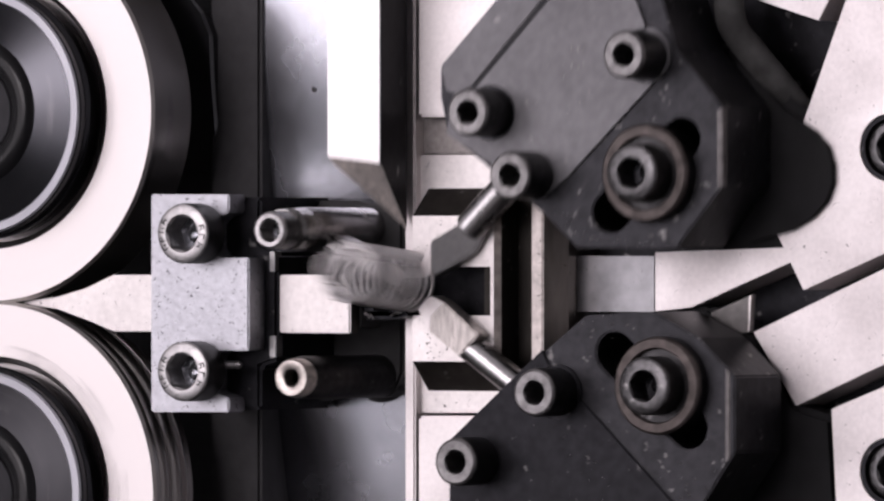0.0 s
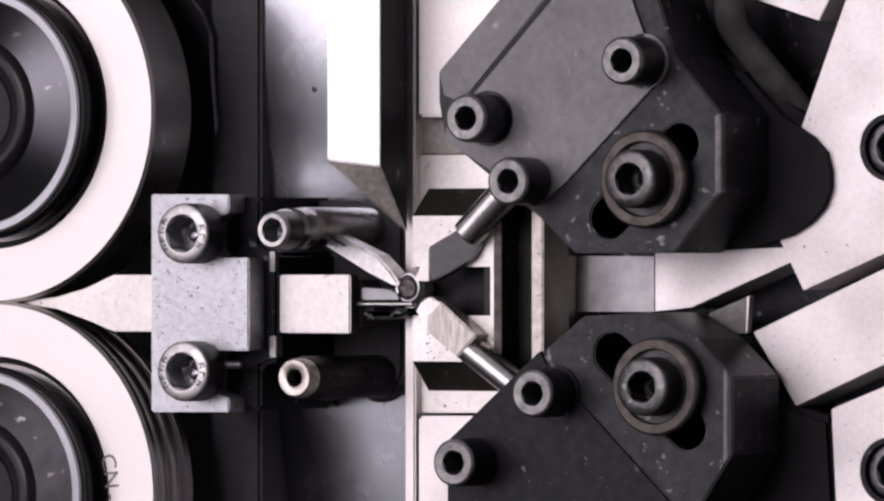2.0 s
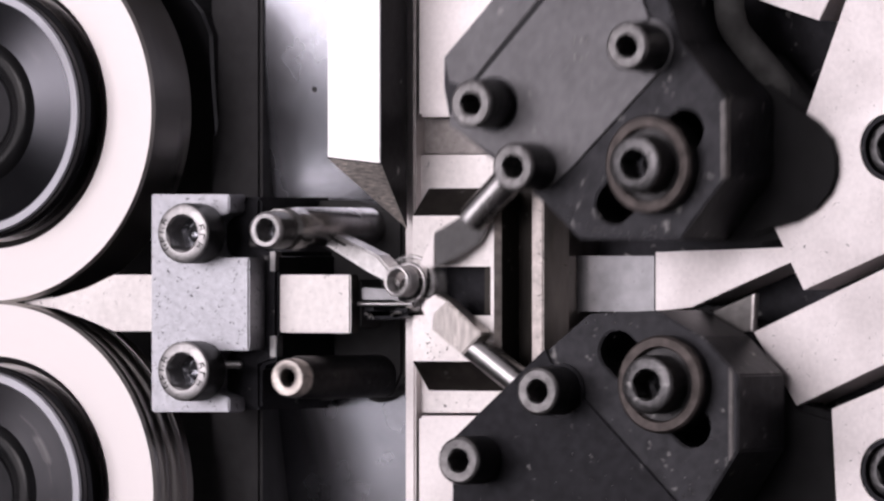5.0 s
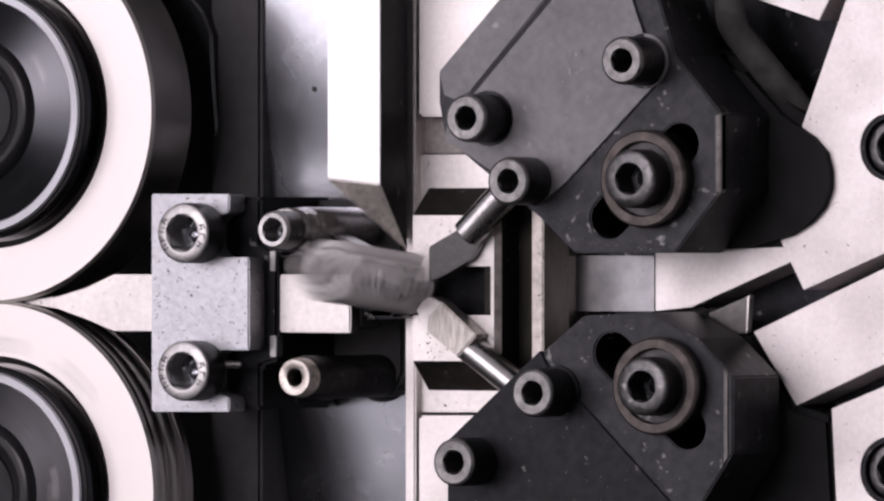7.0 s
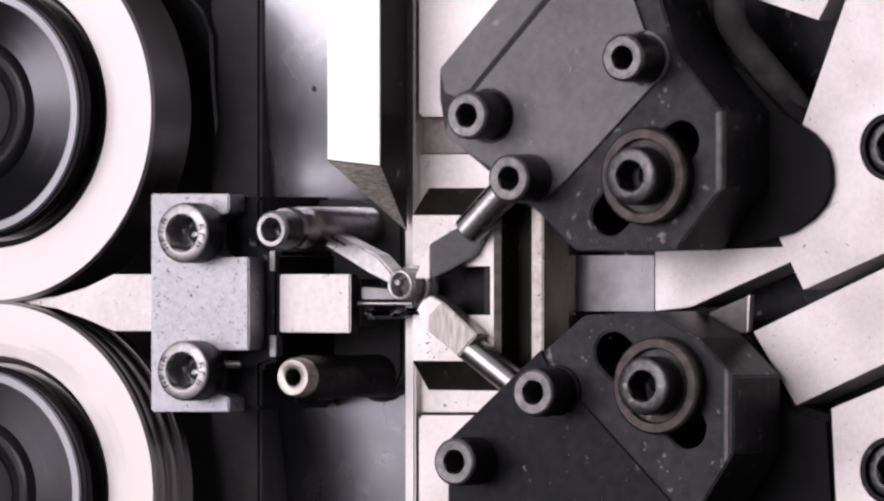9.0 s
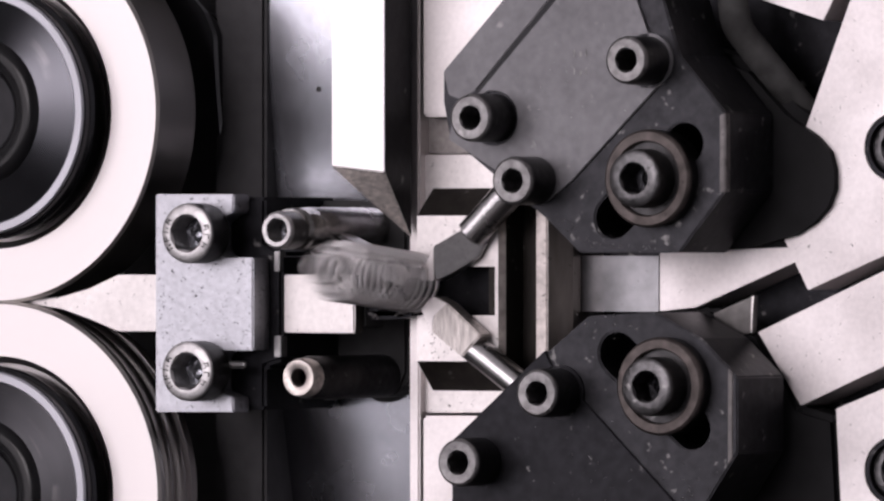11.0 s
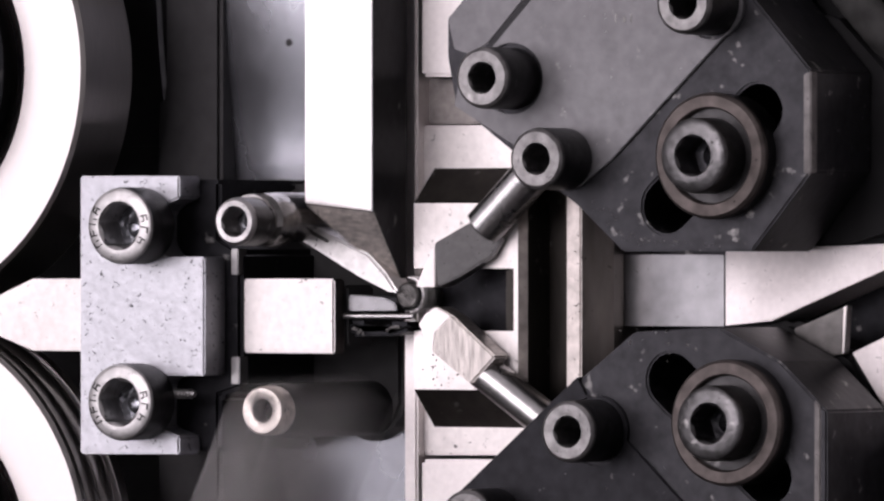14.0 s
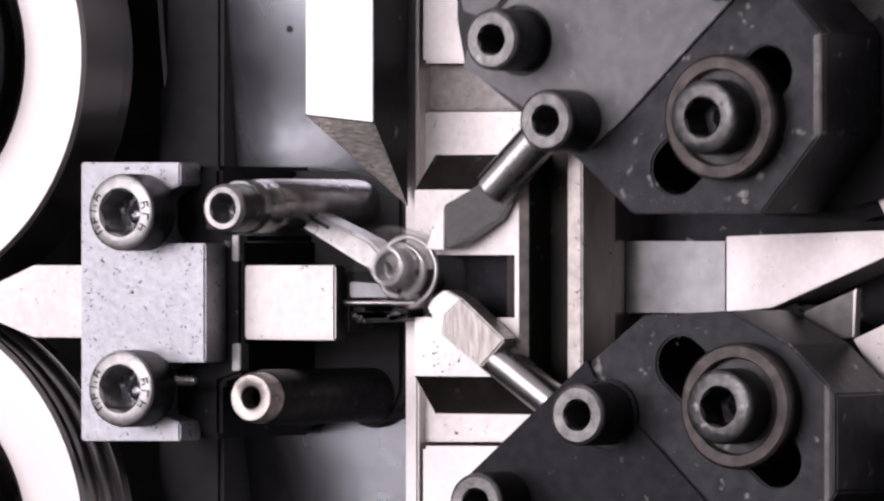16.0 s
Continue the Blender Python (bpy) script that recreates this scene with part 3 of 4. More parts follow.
def rolled(x0, x1, z0, z1, y0, y1, crown, bow):
    """A block whose front rolls back by bow towards its left end, over a stretch crown."""
    bm = bmesh.new()
    front = [(x0 + crown * i / 16, y0 + bow * (1 - i / 16) ** 2) for i in range(17)] + [(x1, y0), (x1, y1), (x0, y1)]
    rows = [[bm.verts.new((x, y, z)) for x, y in front] for z in (z0, z1)]
    for i in range(len(front)):
        bm.faces.new((rows[0][i - 1], rows[0][i], rows[1][i], rows[1][i - 1])).smooth = 0 < i < 18
    bm.faces.new(rows[0])
    bm.faces.new(rows[1])
    bmesh.ops.recalc_face_normals(bm, faces=bm.faces[:])
    for e in bm.edges:
        e.smooth = e.calc_face_angle(0) < 0.4
    return bm


rail = thing("cross_slide", (0, -1, 0), "bright steel cross slide in two pieces with a slanted end", "slide")
part("inner_piece", rolled(41.4, 62.5, -13.5, -1.2, -13.4, -1, 17, 2.4), INNER_STEEL, rail, "greyer inner piece")
part("outer_piece", prism([(62.9, -0.4), (68.4, -0.2), (96.6, 0.7), (97.2, -2.5), (72.0, -12.5), (62.9, -13.4)], -13.7, -1, 0.15), SLIDE_STEEL, rail)

# ---- cutter ----
def cutter():
    x0, x1, zt = -9.8, 4.1, 110.0
    t = thing("cutter_blade", (x0, -22, 20), "bright steel cutter blade with a rough slanted tip", "blade")
    bm = bmesh.new()
    zl, zr, tip = 20.5, 19.1, 4.9
    co = [(x0, -33, zl), (x1, -33, zr), (x1, -22, tip), (x0, -22, zl - 1), (x0, -33, zt), (x1, -33, zt), (x1, -22, zt), (x0, -22, zt)]
    v = [bm.verts.new(c) for c in co]
    for f in ((0, 1, 5, 4), (1, 2, 6, 5), (2, 3, 7, 6), (3, 0, 4, 7), (4, 5, 6, 7)):
        bm.faces.new([v[i] for i in f])
    bmesh.ops.recalc_face_normals(bm, faces=bm.faces[:])
    # Shank coloured black so the blade's sides stay dark beside its bright front.
    part("shank", bm, BLACK_OXIDE, t)
    part("ground_face", prism([(x0 + 0.15, zl + 0.3), (x1 - 0.15, zr + 0.3), (x1 - 0.15, zt), (x0 + 0.15, zt)], -33.4, -32.9, 0.1), BLADE_STEEL, t, "bright ground front face")
    bm = bmesh.new()
    v = [bm.verts.new(c) for c in co[:4]]
    bm.faces.new((v[0], v[2], v[1]))
    bm.faces.new((v[0], v[3], v[2]))
    inner = bm.verts.new(((x0 + x1) / 2 + 3, -27, zl + 6))
    for a, b in ((0, 1), (1, 2), (2, 3), (3, 0)):
        bm.faces.new((v[a], v[b], inner))
    bmesh.ops.recalc_face_normals(bm, faces=bm.faces[:])
    part("bevel", bm, CHISEL_STEEL, t, "rough ground grey bevel")
    return t


CUTTER = cutter()

# ---- right-hand tool slides ----
def slide(name, poly, y0, holes, label):
    t = thing(name, (0, -1, 0), label, "slide", "tool slides")
    part("plate", prism(poly, y0, -1, 0.14, holes), SLIDE_STEEL, t)
    for hole in holes:
        x, z = (sum(c) / len(hole) for c in zip(*hole))
        part("counterbore", lathe(x, z, [(6.3, y0 + 0.2), (7.1, y0 + 0.2), (7.3, y0 + 0.6), (7.3, -2), (6.3, -2)], 48, True), BLACK_OXIDE, t, "dark rim of the counterbore")
    return t


slide("tool_slide", [(119.4, 78.8), (110.8, 54.5), (91.9, 7.0), (100.3, -8.7), (165.9, 17.5), (165.9, 77.9)], -14, [circle(121.7, 22.3, 7.4)], "bright ground steel tool slide with a counterbored screw")
slide("tool_slide", [(87.8, -17.9), (165.9, 15.7), (165.9, -5.5), (98.5, -33.9)], -14, [], "bright plain ground steel tool slide")
slide("tool_slide", [(107.2, -34.5), (165.9, -12.2), (165.9, -85.3), (110.2, -86.5)], -14, [circle(121.7, -47.9, 7.4)], "bright ground steel tool slide with a counterbored screw")
slide("cover_plate", [(80.2, 62.4), (87.9, 54.8), (103.0, 50.1), (109.7, 61.9)], -12, [], "small bright steel cover plate")
for x, z in ((121.7, 22.3), (121.7, -47.9)):
    screw("slide_screw", x, z, -13, 6.2, 8, BIG_BOLT, "dark socket head screw sunk in a tool slide", "slide screws")


# ---- tool holders ----
def holder_bolt(owner, x, z, y, r, height):
    bolt = part("clamp_bolt", lathe(x, z, [(r * 0.5, y + height - 0.1), (r * 0.8, y + height - 0.1), (r * 0.8, y + height), (r * 0.5, y + height)], 24), BOLT_OXIDE, owner)
    screw_parts(bolt, x, z, y, r, height, BOLT_OXIDE, False, 0.45)


def big_bolt(owner, x, z, y):
    bolt = part("fixing_bolt", lathe(x, z, [(5, y + 7.0), (10.6, y + 7.0), (10.65, y + 12.4), (5, y + 12.4)], 64, True), HEAD_SIDE, owner, "dark oily bolt on a brownish washer")
    # Rim coloured lighter than the inner face, as a chamfer catching light.
    part("washer_rim", lathe(x, z, [(8.0, y + 6.0), (8.3, y + 5.6), (10.1, y + 5.6), (10.6, y + 6.1), (10.7, y + 6.96), (8.0, y + 6.96)], 64, True), WASHER, bolt, "brownish washer rim, coloured lighter for its lit chamfer")
    screw_parts(bolt, x, z, y, 6.4, 8.6, BIG_BOLT, False, 0.48)


UPPER_HOLDER = thing("tool_holder", (80, -14, 40), "grey-black steel tool holder with bolted clamp plates", "tool holder", "tool holders")
part("body", prism([(21.9, 40.6), (39.8, 58.8), (76.9, 58.2), (81.8, 43.5), (93.2, 30.9), (93.2, 14.0), (81.8, 0.6), (56.6, 0.6), (48.0, 8.2), (23.5, 25.9), (21.9, 33.9)], -37.2, -16.4, 0.35, [stadium(65.1, 8.2, 82.9, 24.3, 4.6)]), GREY_OXIDE, UPPER_HOLDER)
part("side_plate", prism([(22.1, 40.5), (40.0, 58.7), (51.4, 58.5), (30.3, 36.2), (26.6, 34.3), (23.4, 35.3)], -37.5, -34, 0.2), PALE_OXIDE, UPPER_HOLDER)
part("joint", prism([(51.5, 58.4), (52.7, 57.3), (31.2, 35.6), (30.1, 36.3)], -37.32, -36, 0), BORE_BLACK, UPPER_HOLDER, "thin dark joint between the plates")
part("clamp_plate", prism([(31.2, 35.5), (52.4, 57.2), (70.9, 56.9), (78.2, 38.2), (55.0, 16.3), (48.4, 11.4), (23.7, 25.6), (25.1, 31.5)], -38, -33, 0.2, [circle(35.2, 30.1, 6.1), circle(74.5, 42.3, 6.0)]), PALE_OXIDE, UPPER_HOLDER, "flat blackened clamp plate")
for x, z in ((35.2, 30.1), (45.9, 16.3), (74.5, 42.3)):
    holder_bolt(UPPER_HOLDER, x, z, -48, 5.3, 12)
marks = bmesh.new()
for i in range(3):
    for k in range(2):
        mx, mz = 55.6, 43.4
        add(marks, box(mx + 1.5 * i, mx + 1.5 * i + 0.3 + 0.3 * (i % 2), -38.05, -37.8, mz - 4.0 * k, mz - 4.0 * k + 1.5 - 0.5 * (i % 2), 0.03))
part("marking", marks, FAINT_MARK, UPPER_HOLDER, "faint worn engraved marks")
big_bolt(UPPER_HOLDER, 75.8, 16.7, -47)
part("rear_body", prism([(66.8, 47.6), (88.1, 42.4), (97.9, 32.5), (105.6, 27.8), (109.4, 23.8), (110.8, 18.9), (110.8, 14.0), (108.8, 9.1), (104.9, 5.2), (99.3, 2.0), (88.1, -0.7), (66.8, 0.6)], -16, -3, 2.5), SOOT, UPPER_HOLDER)
UPPER_TOOL = part("coiling_tool", rod((22.6, -26.5, 4.5), (38.7, -26.5, 19.8), 3.5), SHANK_STEEL, UPPER_HOLDER, "round steel coiling tool")
part("tip", leaning(prism([(14.9, 2.0), (21.9, 6.3), (25.9, 2.8), (23.9, -0.4), (18.5, -3.8), (14.9, -5.6)], -28.6, -24, 0.25), 17.7, 0.6, 0.44, -0.12, -27), TOOL_STEEL, UPPER_TOOL, "flat ground tool tip")
part("tip_bevel", prism([(11.0, -5.5), (12.0, -3.5), (13.4, -0.6), (14.9, 1.7), (14.9, -5.6)], -29.7, -25, 0.15), GROUND_STEEL, UPPER_TOOL, "bright ground bevel")
part("worn_edge", prism([(91.7, 30.4), (93.2, 30.9), (93.2, 13.8), (91.7, 13.5)], -37.4, -35, 0.2), EDGE_WEAR, UPPER_HOLDER, "greyish worn edge")

LOWER_HOLDER = thing("tool_holder", (80, -14, -40), "black oxidised steel tool holder with bolted clamp plates", "tool holder", "tool holders")
part("body", prism([(48.6, -22.2), (59.1, -14.2), (75.9, -13.4), (87.4, -19.0), (96.4, -27.3), (96.4, -43.7), (86.3, -58.2), (67.7, -68.3), (29.0, -69.0), (24.6, -55.4), (24.6, -41.9)], -37.2, -16.4, 0.35, [stadium(66.3, -22.3, 84.9, -38.6, 4.6)]), GREY_OXIDE, LOWER_HOLDER)
part("clamp_plate", prism([(48.4, -21.9), (24.9, -41.8), (24.9, -68.9), (94.8, -67.7), (49.9, -24.8)], -38, -33, 0.2, [circle(52.3, -31.0, 6.0)]), BLACK_OXIDE, LOWER_HOLDER, "flat blackened clamp plate")
for x, z in ((52.3, -31.0), (32.3, -46.3)):
    holder_bolt(LOWER_HOLDER, x, z, -48, 5.3, 12)
big_bolt(LOWER_HOLDER, 79.1, -29.4, -47)
part("rear_body", prism([(62.8, -15.6), (75.6, -11.8), (88.4, -17.9), (98.2, -33.9), (107.3, -36.3), (109.4, -68.1), (65.7, -68.8)], -13, -3, 1.5), SOOT, LOWER_HOLDER)
part("fin", prism([(77.3, -13.8), (87.2, -10.0), (86.9, -17.9), (79.9, -19.2)], -14.4, -12.8, 0.2), DARK_STEEL, LOWER_HOLDER, "thin grey fin")
part("fin_edge", prism([(87.3, -10.0), (87.9, -9.7), (87.4, -17.7), (87.0, -18.1)], -14.8, -12.8, 0.1), PITTED_STEEL, LOWER_HOLDER, "bright worn edge of the fin")
LOWER_TOOL = part("coiling_tool", rod((21.6, -25.4, -20.6), (41.0, -25.4, -33.9), 3.2), SHANK_STEEL, LOWER_HOLDER, "round steel coiling tool")
part("tip", prism([(11.4, -13.2), (12.6, -11.4), (14.8, -10.0), (18.2, -11.6), (26.9, -18.7), (21.9, -23.5), (14.4, -18.1)], -29, -24, 0.35), TIP_STEEL, LOWER_TOOL, "brushed bright flat tool tip")
part("tip_bevel", prism([(11.5, -13.2), (12.7, -11.5), (14.8, -10.2), (18.0, -11.7), (14.8, -14.5), (14.4, -17.9)], -29.12, -28.7, 0.1), GROUND_STEEL, LOWER_TOOL, "bright ground bevel")
part("worn_edge", prism([(94.0, -25.4), (95.3, -26.6), (95.3, -44.9), (94.0, -46.4)], -37.4, -35, 0.2), EDGE_WEAR, LOWER_HOLDER, "greyish worn edge")


def chips(name, owner, spots, count, y, size, mat, label, seed):
    """Loose flecks scattered over stretches (x0, z0, x1, z1, spread) of a face, joined in one part."""
    dice = random.Random(seed)
    bm = bmesh.new()
    for k in range(count):
        x0, z0, x1, z1, spread = spots[k % len(spots)]
        f = dice.random()
        x, z = x0 + (x1 - x0) * f + dice.gauss(0, spread), z0 + (z1 - z0) * f + dice.gauss(0, spread)
        r = size * dice.uniform(0.35, 1.0)
        n, turn = dice.randint(4, 6), dice.uniform(0, 6)
        ring = [bm.verts.new((x + r * dice.uniform(0.5, 1.2) * math.cos(turn + 2 * math.pi * i / n), y + 0.06, z + r * dice.uniform(0.5, 1.2) * math.sin(turn + 2 * math.pi * i / n))) for i in range(n)]
        top = bm.verts.new((x, y - r * 0.45, z))
        for i in range(n):
            bm.faces.new((ring[i - 1], ring[i], top))
    bmesh.ops.recalc_face_normals(bm, faces=bm.faces[:])
    return tagged(part(name, bm, mat, owner, label), kind="stuff")


chips("metal_dust", UPPER_HOLDER, [(50, 9.5, 57.5, 3.4, 0.7), (57, 3.0, 66, 2.2, 0.3), (58, 2.0, 80, 1.9, 0.35)], 60, -37.2, 0.32, CHIP, "bright metal dust along the lower edge", 1)
chips("metal_dust", UPPER_HOLDER, [(38, 20, 66, 46, 7)], 22, -38, 0.25, CHIP, "fine metal dust on the clamp plate", 2)
chips("metal_dust", LOWER_HOLDER, [(30, -52, 62, -58, 6), (50, -30, 74, -58, 5)], 40, -38, 0.3, CHIP, "fine metal dust on the clamp plate", 3)
chips("metal_dust", LOWER_HOLDER, [(56, -16, 72, -17, 1.2), (84, -52, 92, -42, 2)], 24, -37.2, 0.4, CHIP, "fine metal dust on the body", 4)
chips("oil_speck", block, [(8, -16, 12, -24, 1.0), (7.5, -20, 24, -24, 1.0)], 26, -23.5, 0.42, BORE_BLACK, "black oily specks on the ground face", 5)
chips("oil_speck", block, [(8, 6, 24, -2, 2.0)], 12, -23.5, 0.25, BORE_BLACK, "black oily specks on the ground face", 6)

chips("metal_dust", arbor, [(6.9, -8.3, 6.9, -8.3, 0.85)], 26, -26.5, 0.3, CHIP, "bright specks on the mandrel end", 7)
# Bright flecks serve as painted highlights on the oily guide tips.
chips("oil_glint", GUIDE, [(-4.4, -13.9, -1.8, -14.6, 0.3), (3.2, -14.0, 6.4, -13.7, 0.25), (-3.5, -9.6, 3, -10.0, 0.4)], 22, -26.9, 0.5, CHIP, "bright flecks standing in for glints on oil", 8)

stain = thing("oil_spot", (0, 0, 0), "small dark oil spot on the base plate", "stain")
part("spot", lathe(-33.2, 36.5, [(0.45, -1.0), (0.75, -0.88), (0.8, 1.5), (0.5, 1.5)], 7), BAND_PAINT, stain)

# ---- hose and fitting behind the upper holder ----
hose = thing("air_hose", (0, 0, 0), "grey flexible air hose behind the tool holder", "hose")
path = [Vector(c) for c in ((83.6, -18, 60), (84.6, -18, 50), (88.0, -16, 44), (93.5, -12.5, 36), (98.0, -7, 28))]
bend = bmesh.new()
loops = []
for k in range(33):
    f = min(k / 32 * 4, 3.999)
    a, f = int(f), f - int(f)
    p0, p1, p2, p3 = path[max(a - 1, 0)], path[a], path[a + 1], path[min(a + 2, 4)]
    c = 0.5 * (2 * p1 + (p2 - p0) * f + (2 * p0 - 5 * p1 + 4 * p2 - p3) * f * f + (3 * p1 - 3 * p2 + p3 - p0) * f ** 3)
    way = ((p2 - p0) * (1 - f) + (p3 - p1) * f).normalized()
    side = way.cross(Vector((0, 1, 0))).normalized()
    loops.append([bend.verts.new(c + (side * math.cos(q) + Vector((0, 1, 0)) * math.sin(q)) * (3.3 + 0.12 * (k % 2))) for q in (2 * math.pi * m / 20 for m in range(20))])
for la, lb in zip(loops, loops[1:]):
    for m in range(20):
        bend.faces.new((la[m], lb[m], lb[(m + 1) % 20], la[(m + 1) % 20])).smooth = True
bend.faces.new(loops[0])
bend.faces.new(loops[-1])
bmesh.ops.recalc_face_normals(bend, faces=bend.faces[:])
part("tube", bend, HOSE, hose)
for i in range(5):
    part("rib", rod((65.1 + 2.0 * i, -16, 50.1 + 1.4 * i), (65.1 + 2.0 * i + 1.2, -16, 50.1 + 1.4 * i + 0.9), 3.0, 20), RUBBER, hose, "black ribbed fitting")

# ---- springs ----
WIRE_R = 0.52
# turns of wire from the free end: radius at either end, pitch; the first one in two halves
COILS = [(3.0, 3.0, 0.54, 0.5), (3.0, 3.0, 0.54, 1.0)] + [(3.0, 3.0, 1.08)] * 3 + [(3.0, 4.8, 1.3), (4.8, 6.4, 1.9)] + [(6.4, 6.4, 2.7)] * 13 + [(6.4, 2.8, 2.4)] + [(2.8, 2.8, 1.0)] * 2
TIP = sum(c[2] for c in COILS[:7])
BODY = sum(c[2] for c in COILS[7:20])
CENTRE = (6.7, -25.0, -11.9)


def coil_mesh(ra, rb, pitch, half=0.0):
    """One turn of wire about y, from the front at 0 back to its pitch; half: where a half turn begins."""
    bm = bmesh.new()
    n, k = 40, 8
    loops = []
    for i in range(n + 1):
        f = i / n
        a = -math.pi / 2 - (math.pi * (2 * half + f) if half else 2 * math.pi * f)
        r = ra + (rb - ra) * f
        out = Vector((math.cos(a), 0, math.sin(a)))
        c = out * r + Vector((0, pitch * f, 0))
        loops.append([bm.verts.new((c + (out * math.cos(2 * math.pi * j / k) + Vector((0, 1, 0)) * math.sin(2 * math.pi * j / k)) * WIRE_R) * 0.001) for j in range(k)])
    for la, lb in zip(loops, loops[1:]):
        for j in range(k):
            bm.faces.new((la[j], lb[j], lb[(j + 1) % k], la[(j + 1) % k])).smooth = True
    bm.faces.new(loops[0])
    bm.faces.new(loops[-1])
    bmesh.ops.recalc_face_normals(bm, faces=bm.faces[:])
    me = bpy.data.meshes.new("coil")
    bm.to_mesh(me)
    bm.free()
    me.materials.append(WIRE_STEEL)
    return me


SHAPES = {c: coil_mesh(*c) for c in set(COILS)}
SPRINGS = []
for k in range(-2, 28):
    s = thing("coil_spring", CENTRE, "small bright steel coil spring with closed tapered ends", "spring", "coil springs")
    turns = []
    for c in COILS:
        ob = new("coil", SHAPES[c])
        ob.parent = s
        turns.append(ob)
    SPRINGS.append((k, s, turns))

# ---- movement ----
CYCLE, FIRST = 0.5774, 0.69


def between(table, p):
    for (a, va), (b, vb) in zip(table, table[1:]):
        if a <= p <= b:
            return va + (vb - va) * (p - a) / (b - a)
    return table[0][1] if p < table[0][0] else table[-1][1]


def cyclic(table, make):
    """Rows over the whole clip for a movement that comes back every cycle; table of (phase, value)."""
    times = {0.0, 16.0}
    for k in range(-2, 29):
        times |= {round((FIRST + (k + p) * CYCLE) * FPS) / FPS for p, _ in table}
    return [(t, make(between(table, ((t - FIRST) / CYCLE) % 1.0))) for t in sorted(times) if 0 <= t <= 16.0]


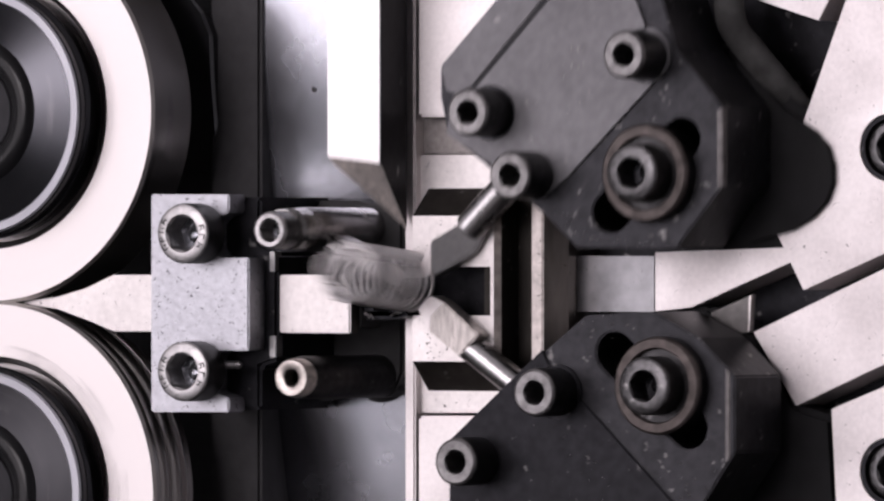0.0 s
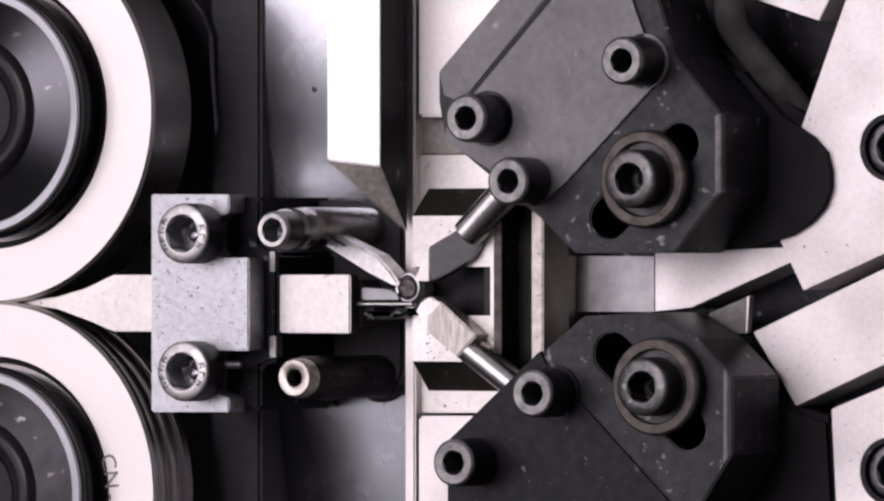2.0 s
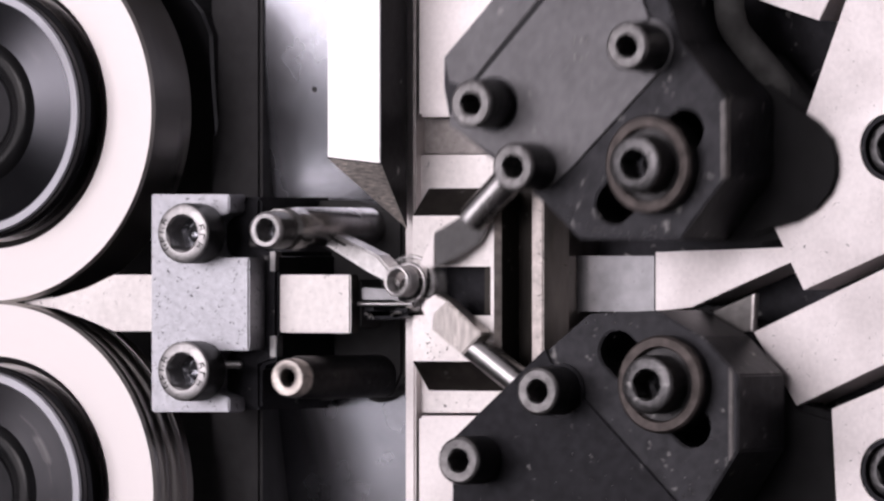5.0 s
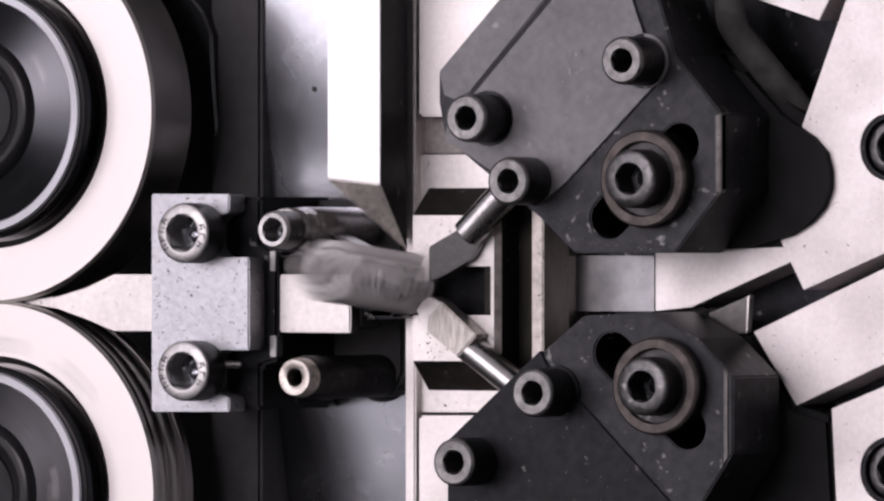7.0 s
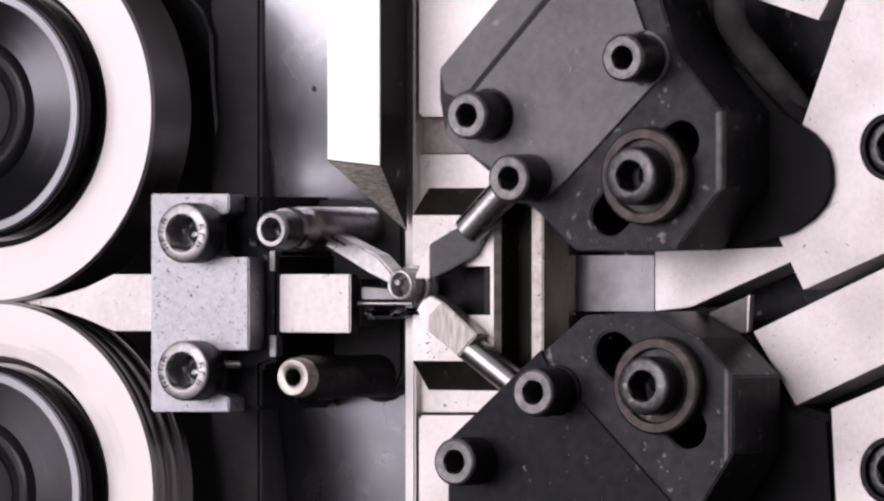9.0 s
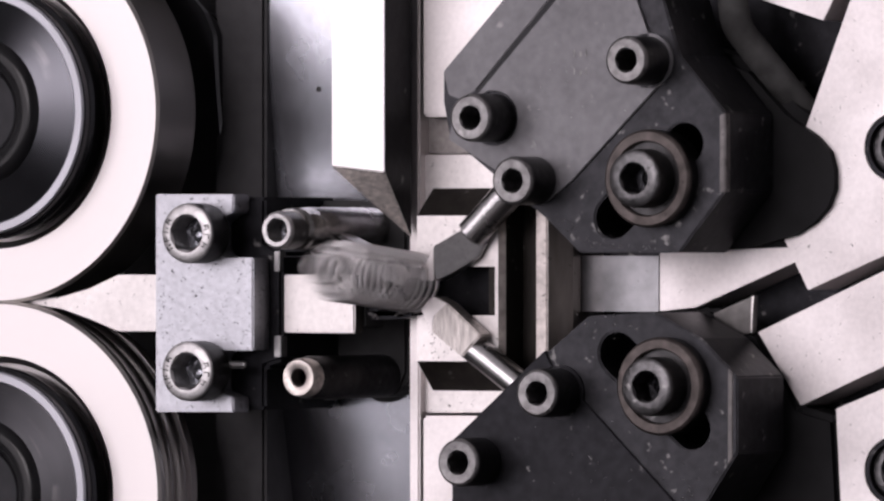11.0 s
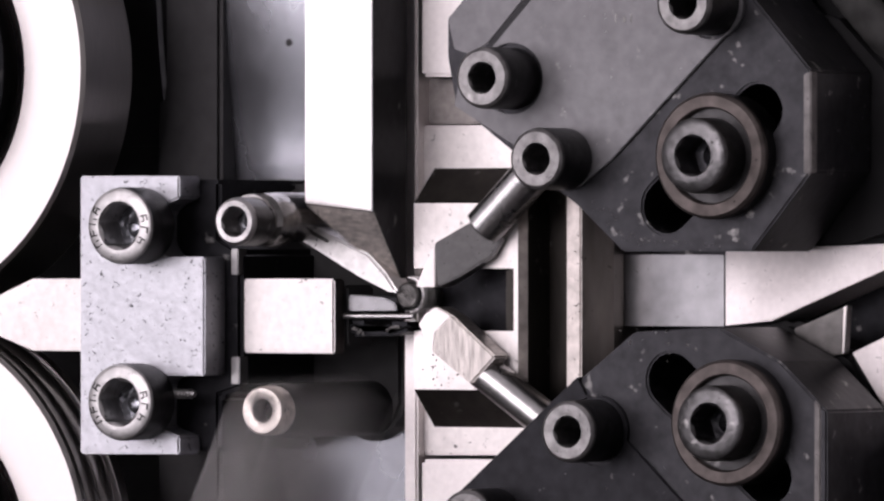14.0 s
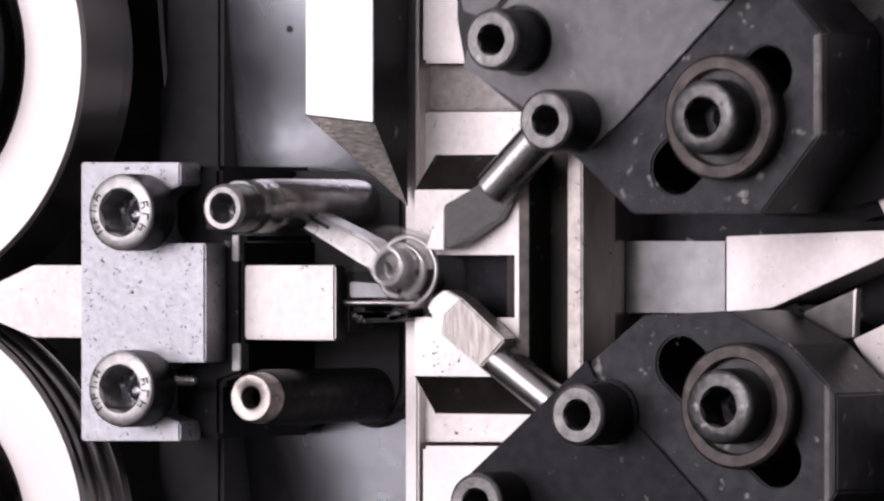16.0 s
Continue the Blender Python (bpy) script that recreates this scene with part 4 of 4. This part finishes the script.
def motions():
    retract = [(0, 0), (0.38, 0), (0.44, 0.6), (0.5, 1), (0.71, 1), (0.76, 0.7), (0.81, 0.27), (0.86, 0), (1, 0)]
    walk(UPPER_HOLDER, cyclic(retract, lambda v: pose(0.080 - 0.00045 + 0.00165 * v, -0.014, 0.040 - 0.00125 + 0.0042 * v)))
    walk(LOWER_HOLDER, cyclic(retract, lambda v: pose(0.080 - 0.0007 + 0.0017 * v, -0.014, -0.040 - 0.0001 + 0.0006 * v)))
    for pin in (UPPER_PIN, LOWER_PIN):
        walk(pin, cyclic(retract, lambda v: pose(0, 0.002 - 0.004 * v, 0)))
    chop = [(0, 9.0), (0.03, 13.6), (0.08, 12.5), (0.135, 10.8), (0.17, 7), (0.23, 2), (0.3, 0), (0.83, 0), (0.87, 3.0), (0.93, 4.9), (1, 9.0)]
    blade = CUTTER.location.copy()
    walk(CUTTER, cyclic(chop, lambda v: pose(blade.x, blade.y, blade.z - 0.001 * v)))

    # the rollers turn almost once for each spring
    feed = [(0, 0), (0.33, 0)] + [(0.33 + 0.04 * i, 21.9 * i) for i in range(1, 16)] + [(0.97, 350.22), (1, 350.22)]
    times = sorted({0.0, 16.0} | {t for t in (round((FIRST + (k + p) * CYCLE) * FPS) / FPS for k in range(-2, 29) for p, _ in feed) if 0 <= t <= 16})
    for ob, sense in ((LOWER_ROLLER, 1), (UPPER_ROLLER, -1)):
        rows = []
        for t in times:
            p = (t - FIRST) / CYCLE
            turned = 350.22 * math.floor(p) + between(feed, p % 1.0)
            rows.append((t, Matrix.Translation(ob.location) @ Matrix.Rotation(radians(sense * (turned - 339.2)), 4, "Y")))
        walk(ob, rows)

    # each spring grows coil by coil out of the guide, is cut off and drops into the tray
    grow = [(0.0, 0.0), (0.05, 0.56), (0.17, 0.58), (0.23, 1.12), (0.35, 1.2), (0.4, 4.2), (0.453, 5), (0.515, 7.5), (0.587, 10.5), (0.66, 16), (0.73, 23), (0.805, 33), (0.865, 39.5), (0.93, 43), (0.98, 45)]
    tilt = [(0.0, 0), (0.42, 0), (0.55, 8), (0.62, 11), (0.67, 12), (0.73, 10), (0.805, 6), (0.865, 6.5), (0.94, 7), (0.98, 7.5), (1.0, 8)]
    rise = [(0.0, 3.7), (0.36, 3.7), (0.41, 4.4), (0.46, 4.8), (0.53, 5.8), (0.6, 6.6), (0.73, 6.6), (0.805, 5.0), (0.9, 4.5), (1.0, 4.2)]
    whip = [(0.0, 0), (0.55, 0.3), (0.65, 0.8), (0.75, 2.5), (0.82, 7.0), (0.9, 12.0), (1.0, 12.0)]
    dice = random.Random(4)
    for k, s, turns in SPRINGS:
        start = FIRST + k * CYCLE
        cut = start + CYCLE - 0.01
        x, y, z = (c * 0.001 for c in CENTRE)
        rows = {}
        # its free end whips round ever wider as it grows
        first, last = round(start * FPS), round((start + 0.98 * CYCLE) * FPS)
        for n in range(first, last + 1):
            p = (n / FPS - start) / CYCLE
            swing, turn = between(whip, p), math.pi * (2 * n / 3 + 0.5)
            rows[n / FPS] = pose(x, y, z + 0.001 * between(rise, p), -between(tilt, p) + 0.2 * swing * math.sin(turn), 0, swing * math.cos(turn))
        for i in range(1, 5):
            d = i / FPS
            rows[round((cut + d) * FPS) / FPS] = pose(x - 0.40 * d, y - 0.2 * d, z + 0.0042 - 0.9 * d - 4.9 * d * d, 160 * d, 0, 90 * d)
        end = round((cut + 5 / FPS) * FPS) / FPS
        rows[end] = pose(x + dice.uniform(-0.1, 0.1), y - dice.uniform(0.02, 0.2), -0.1546, 0, 0, dice.uniform(10, 60))
        keys = sorted(rows)
        line = [(t, rows[t]) for t in keys if 0 <= t <= 16]
        if not line or line[0][0] > 0:
            line.insert(0, (0.0, rows[max([t for t in keys if t <= 0], default=keys[0])]))
        if line[-1][0] < 16:
            line.append((16.0, rows[end] if end < 16 else line[-1][1]))
        walk(s, line)
        offset = 0.0
        # the wire of the turns still to be wound waits in the bore behind the mandrel;
        # a wound helix screws through itself, so its turns stand still and only the free end moves out
        in_guide = pose(0, 0.018, 0)
        slot = 13
        for (ra, rb, pitch, *_), ob in zip(COILS, turns):
            body = ra == rb == 6.4
            rows = {}
            for i in range(0, 33):
                p = 0.06 + 0.03 * i
                if p > 0.99:
                    break
                fed = between(grow, p)
                out = fed - offset
                if body and fed > TIP:
                    out = min(fed - TIP, BODY, slot * pitch) + max(0.0, fed - TIP - BODY)
                t = round((start + p * CYCLE) * FPS) / FPS
                rows[t] = pose(0, -0.001 * out, 0) if out > 0.05 else in_guide
            offset += pitch
            slot -= body
            keys = sorted(rows)
            last = rows[keys[-1]]
            moving = [t for i, t in enumerate(keys) if i == 0 or i == len(keys) - 1 or rows[t] != rows[keys[i - 1]] or rows[t] != rows[keys[i + 1]]]
            line = [(t, rows[t]) for t in moving if 0 <= t <= 16]
            if not line or line[0][0] > 0:
                past = [t for t in keys if t <= 0]
                line.insert(0, (0.0, rows[past[-1]] if past else in_guide))
                if keys[0] > 0.1 and keys[0] - 1 / FPS <= 16:
                    line.insert(1, (keys[0] - 1 / FPS, in_guide))
            if line[-1][0] < 16:
                line.append((16.0, line[-1][1]))
            walk(ob, line)


motions()
